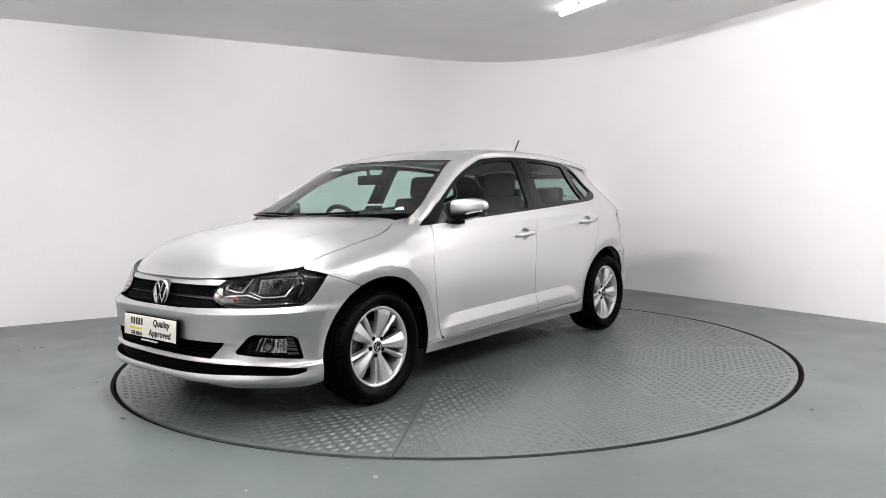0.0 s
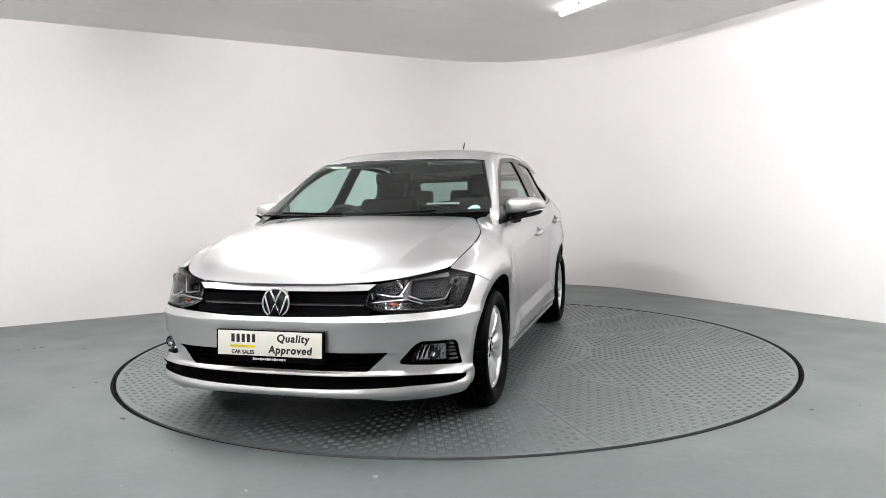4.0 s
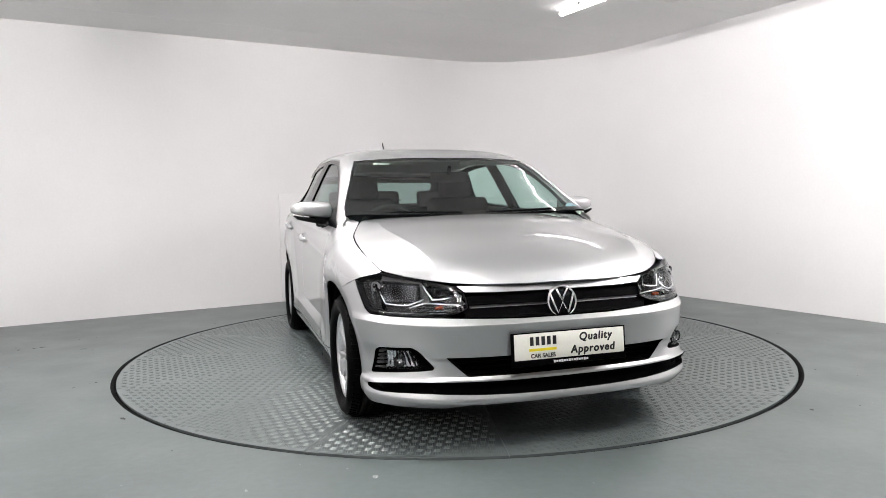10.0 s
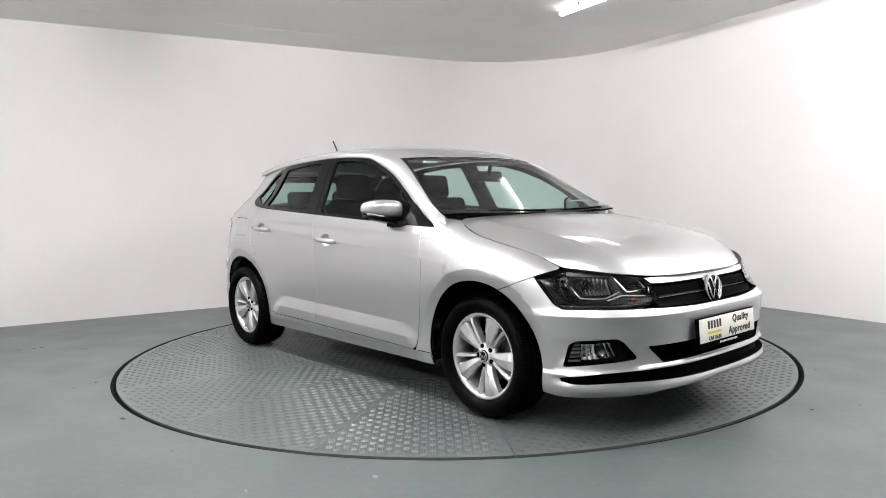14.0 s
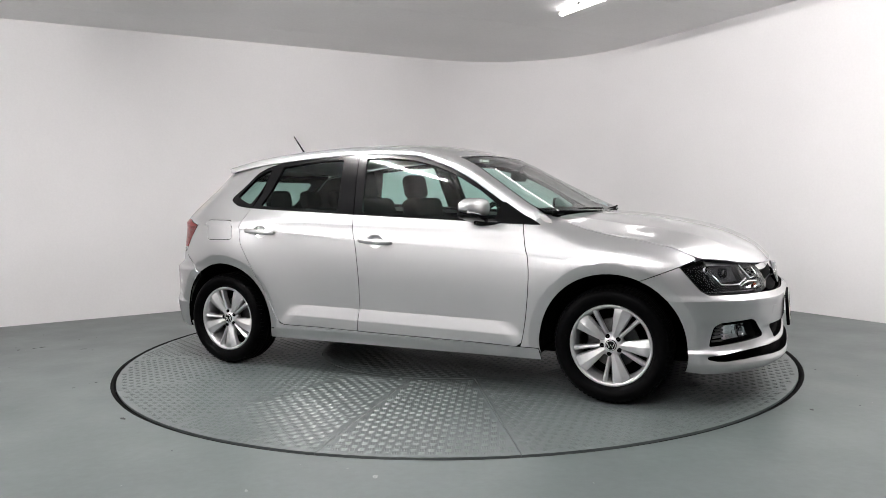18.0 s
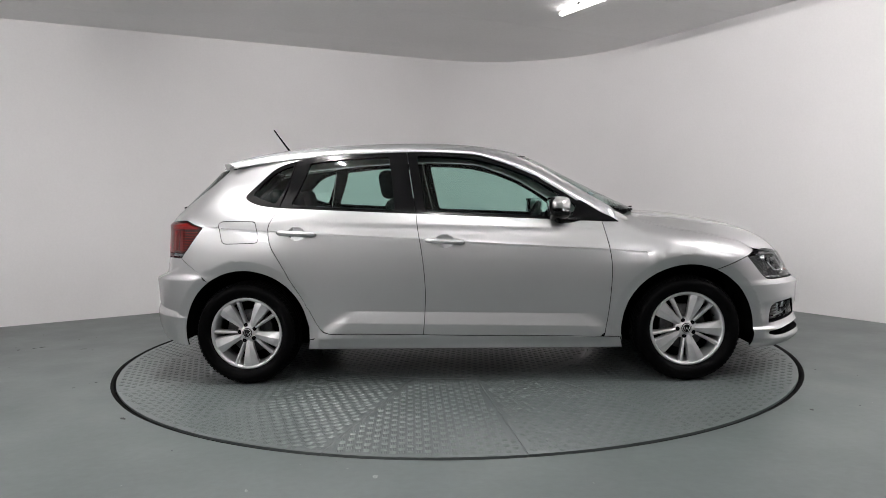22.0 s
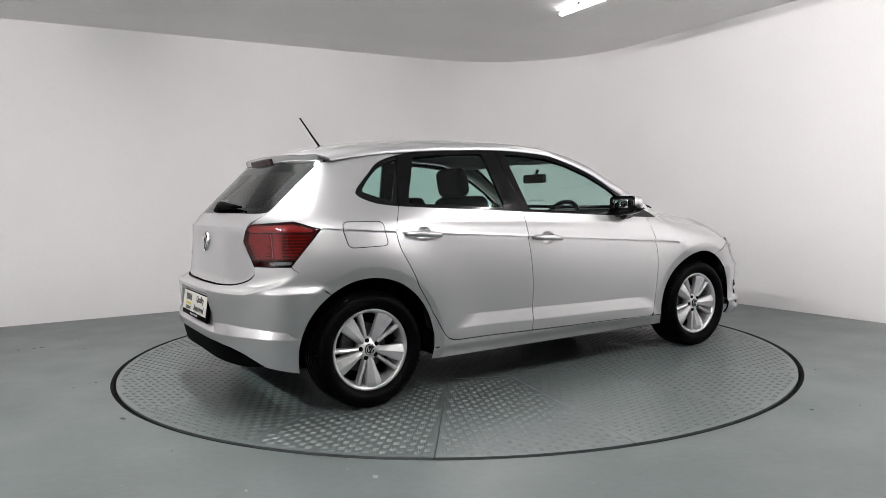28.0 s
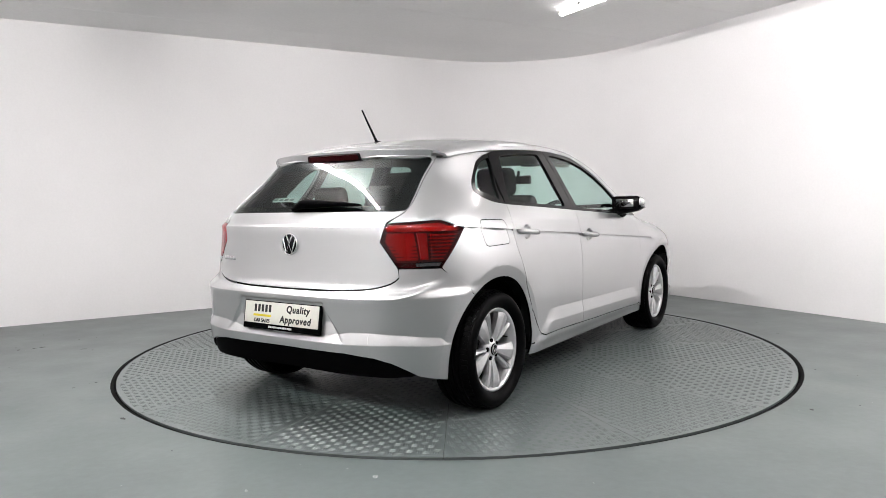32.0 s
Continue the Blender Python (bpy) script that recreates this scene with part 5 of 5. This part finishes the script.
part("tow_cap", sheet("tow_cap", rear, rcap, PAINT, off=.001, gap=.001, flange=.003, step=.02), rear_bumper, "small square cap over the towing eye")
for i, (y, w) in enumerate(((.44, .022), (.47, .022), (.50, .014), (.53, .022))):
    x = float(rear(y, .775)[0])
    part("model_mark", box_bm((.004, w, .022), (x - .004, y, .775), .001), gate, "chrome bar of the model mark", CHROME)
b0 = np.array([rear(w, z) + np.array([-.020, 0, .004]) for w, z in ((-.02, 1.050), (-.12, 1.048), (-.26, 1.046), (-.42, 1.040))])
wiper = part("rear_wiper", tube_bm([rear(.05, 1.026) + np.array([-.012, 0, 0]), b0[0], b0[1], b0[2], b0[3]], [.012, .024, .022, .013, .005], 8), gate, "black rear wiper", BLACK)

paper = part("window_paper", sheet("window_paper", rear, [(.30, 1.074), (.09, 1.074), (.09, 1.094), (.30, 1.094)], PAPER, off=-.012, gap=0, flange=.001), gate, "pale paper slip inside the rear window")
for i in range(4):
    part("paper_bar", sheet("paper_bar", rear, [(.29 - .045 * i, 1.080), (.26 - .045 * i, 1.080), (.26 - .045 * i, 1.089), (.29 - .045 * i, 1.089)], INK, off=-.0105, gap=0, flange=.0005), gate, "dark bar of print")

# ---- flank details ----
for s in (1, -1):
    bm = bmesh.new()
    bmesh.ops.create_uvsphere(bm, u_segments=40, v_segments=24, radius=1)
    for v in bm.verts:
        x, y, z = v.co
        f = lambda t, n: math.copysign(abs(t) ** n, t)
        yy, zz = f(y, .62 if y > 0 else .40), f(z, .55)
        top = .055 - .016 * max(0, yy) ** 2
        v.co = (f(x, .7) * (.070 if x > 0 else .045) * (1 - .25 * max(0, yy) ** 2) - .020 * max(0, yy) ** 2, yy * .119, (top if zz > 0 else .052 - .030 * (.5 + .5 * yy)) * zz + (.003 * yy))
    bmesh.ops.transform(bm, matrix=Matrix.Translation((.545, s * .866, 1.014)) @ Matrix.Diagonal((1, s, 1, 1)), verts=bm.verts)
    if s < 0:
        bmesh.ops.reverse_faces(bm, faces=bm.faces)
    for f in bm.faces:
        f.smooth = True
    mir = part("door_mirror", bm, car, "silver door mirror with a black base", PAINT)
    part("glass_bezel", box_bm((.034, .205, .104), (.508, s * .860, 1.012), .030, 3), mir, "black bezel of the mirror", GLOSS)
    part("mirror_glass", box_bm((.004, .125, .052), (.4900, s * .855, 1.016), .0015), mir, "mirror glass", MIRROR)
    base = [(.735, .975), (.86, .972), (.965, .990), (.972, .982), (.930, .958), (.84, .938), (.755, .922), (.700, .915), (.690, .938)]
    bm = bmesh.new()
    ends = [[bm.verts.new((x, s * (.83 + (y - .83) * k), .955 + (z - .955) * k)) for y, z in base] for x, k in ((.500, .86), (.512, 1), (.585, 1), (.606, .80))]
    for p, q in zip(ends, ends[1:]):
        for i in range(len(base)):
            j = (i + 1) % len(base)
            bm.faces.new((p[i], p[j], q[j], q[i])).smooth = True
    bm.faces.new(ends[0]), bm.faces.new(ends[-1])
    bmesh.ops.recalc_face_normals(bm, faces=bm.faces)
    part("mirror_base", bm, mir, "black underside of the mirror", GLOSS)
    part("mirror_foot", tube_bm([(.700, s * .765, .930), (.64, s * .775, .930), (.575, s * .79, .934), (.545, s * .83, .942)], [.018, .024, .026, .022], 10), mir, "black mirror foot", GLOSS)
    part("indicator", tube_bm([(.598, s * .885, .977), (.592, s * .93, .984), (.560, s * .972, .993)], .0055, 6), mir, "clear side indicator strip", PALE_INK)
    part("sail_panel", sheet("sail_panel", skin, rounded([(.90, .918), (.64, .930), (.665, 1.040), (.69, 1.045)], .008), GLOSS, off=.004, gap=0, flange=.012, flip=s < 0), car, "black triangle before the side window")

aerial = part("aerial", tube_bm([(-1.175, 0, 1.392), (-1.215, 0, 1.445), (-1.301, 0, 1.566)], [.0080, .0062, .0046], 8), car, "black roof aerial", BLACK)
bm = bmesh.new()
bmesh.ops.create_uvsphere(bm, u_segments=16, v_segments=8, radius=1, matrix=Matrix.Translation((-1.165, 0, 1.386)) @ Matrix.Diagonal((.045, .022, .020, 1)))
for f in bm.faces:
    f.smooth = True
part("aerial_foot", bm, aerial, "black rubber aerial foot", BLACK)
for y0, y1 in ((-.10, -.46), (.40, .02)):
    pts = []
    for k in range(7):
        y = y0 + (y1 - y0) * k / 6
        q = math.asin(min(.99, abs(y) / .70)) * 2 / math.pi * (1 if y > 0 else -1)
        x = 1.072 - .20 * abs(y) ** 1.9
        pts.append(upper(x, q) + np.array([.004, 0, .004]))
    part("windscreen_wiper", tube_bm(pts, [.007, .006, .006, .005, .005, .004, .003], 6), wind, "black windscreen wiper", BLACK)

# ---- cabin ----
def cushion(size, at, turn=0.0, bevel=.05):
    return box_bm(size, (0, 0, 0), bevel, 3, Matrix.Translation(at) @ Matrix.Rotation(radians(turn), 4, "Y"))


for y in (-.37, .37):
    seat = part("front_seat", cushion((.50, .50, .16), (-.02, y, .44), -6), car, "dark cloth front seat", CLOTH)
    part("backrest", cushion((.13, .48, .62), (-.335, y, .78), -16), seat, "dark cloth backrest", CLOTH)
    part("headrest", cushion((.10, .26, .18), (-.465, y, 1.165), -10, .045), seat, "dark cloth headrest", CLOTH)
    for d in (-.06, .06):
        part("headrest_post", tube_bm([(-.42, y + d, 1.02), (-.455, y + d, 1.12)], .006, 6), seat, "bright headrest post", CHROME)
bench = part("rear_bench", cushion((.50, 1.20, .16), (-.74, 0, .46), -5), car, "dark cloth rear bench", CLOTH)
part("backrest", cushion((.12, 1.22, .52), (-1.07, 0, .76), -18), bench, "dark cloth bench backrest", CLOTH)
for y in (-.38, 0, .38):
    part("headrest", cushion((.08, .24 if y else .20, .13), (-1.165, y, 1.085), -12, .035), bench, "dark cloth headrest", CLOTH)
    for d in (-.05, .05):
        part("headrest_post", tube_bm([(-1.13, y + d, .98), (-1.155, y + d, 1.05)], .006, 6), bench, "bright headrest post", CHROME)
part("parcel_shelf", box_bm((.38, 1.16, .02), (-1.36, 0, .965), .006), car, "dark parcel shelf", DASH)
dash = part("dashboard", sheet("dashboard", lambda x, q: np.stack([x + 0 * q, q * .70, np.where(x > .55, .915 + .02 * (x - .55) - .02 * q ** 2, .915 - 1.6 * (.55 - x)) + .03 * np.exp(-((q + .52) / .22) ** 2) * np.exp(-((x - .58) / .08) ** 2)], -1),
            rounded([(.42, -.96), (.98, -.93), (1.06, 0), (.98, .93), (.42, .96)], .05), DASH, gap=0, flange=0, step=.03), car, "soft black dashboard")
part("dash_front", box_bm((.10, 1.36, .36), (.50, 0, .56), .04), dash, "black lower dashboard", DASH)
ringpts = [(0.185 * math.cos(a), 0.185 * math.sin(a)) for a in (2 * math.pi * i / 32 for i in range(33))]
tilt = Matrix.Translation((.40, -.37, .865)) @ Matrix.Rotation(radians(-65), 4, "Y")
steering = part("steering_wheel", tube_bm([tilt @ Vector((x, y, 0)) for x, y in ringpts], .016, 10, False), dash, "black leather steering wheel", DASH)
part("steering_boss", box_bm((.13, .16, .05), (0, 0, .01), .02, 2, tilt), dash, "black steering wheel boss", DASH)
for dx, dy in ((0, .16), (0, -.16), (-.16, 0)):
    part("steering_spoke", tube_bm([tilt @ Vector((0, 0, 0)), tilt @ Vector((dx, dy, 0))], .014, 6), dash, "steering wheel spoke", DASH)
part("column", tube_bm([(.42, -.37, .86), (.62, -.37, .76)], .04, 10), dash, "black steering column", DASH)
part("rear_view_mirror", box_bm((.03, .24, .065), (.50, 0, 1.205), .012), car, "black interior mirror", BLACK)
part("mirror_stem", tube_bm([(.51, 0, 1.22), (.53, 0, 1.27)], .012, 8), car, "black mirror stem", BLACK)
for y in (-.37, .37):
    part("sun_visor", box_bm((.12, .38, .015), (.27, y, 1.300), .006, 2), car, "light grey sun visor", HEADLINER)
disc = lathe_bm([(.001, 0), (.036, 0), (.036, .001), (.001, .001)], 24)
sp = upper(.93, .62)
bmesh.ops.transform(disc, matrix=Matrix.Translation(sp - np.array([.012, 0, .012])) @ Matrix.Rotation(radians(90), 4, "Z") @ Matrix.Rotation(radians(-55), 4, "X"), verts=disc.verts)
part("windscreen_disc", disc, wind, "pale blue paper disc on the windscreen", BLUE_PAPER)
sp = upper(.90, .40)
for i in range(10):
    part("windscreen_caption", box_bm((.008, .014, .010), tuple(sp + np.array([-.02, -.10 + .02 * i, -.02])), 0), wind, "pale caption bar", PALE_INK)
sp = upper(.43, -.42)
part("windscreen_sticker", box_bm((.02, .10, .012), tuple(sp + np.array([0.0, 0, -.018])), 0), wind, "white paper sticker", PLATE_WHITE)


def motions():
    rows_table, rows_car = [], []
    for i in range(17):
        t = 2.0 * i
        turn = -36.784 + 5.79534 * (t - 16) + 0.00219 * (t - 16) ** 2
        a = radians(turn)
        x, y = 0.0904 * math.cos(a) + 0.2172 * math.sin(a), 0.0904 * math.sin(a) - 0.2172 * math.cos(a)
        rows_table.append((t, pose(0, 0, 0, 0, 0, turn)))
        rows_car.append((t, pose(x, y, 0.0, 0, 0, turn)))
    walk(turntable, rows_table)
    walk(car, rows_car)


motions()
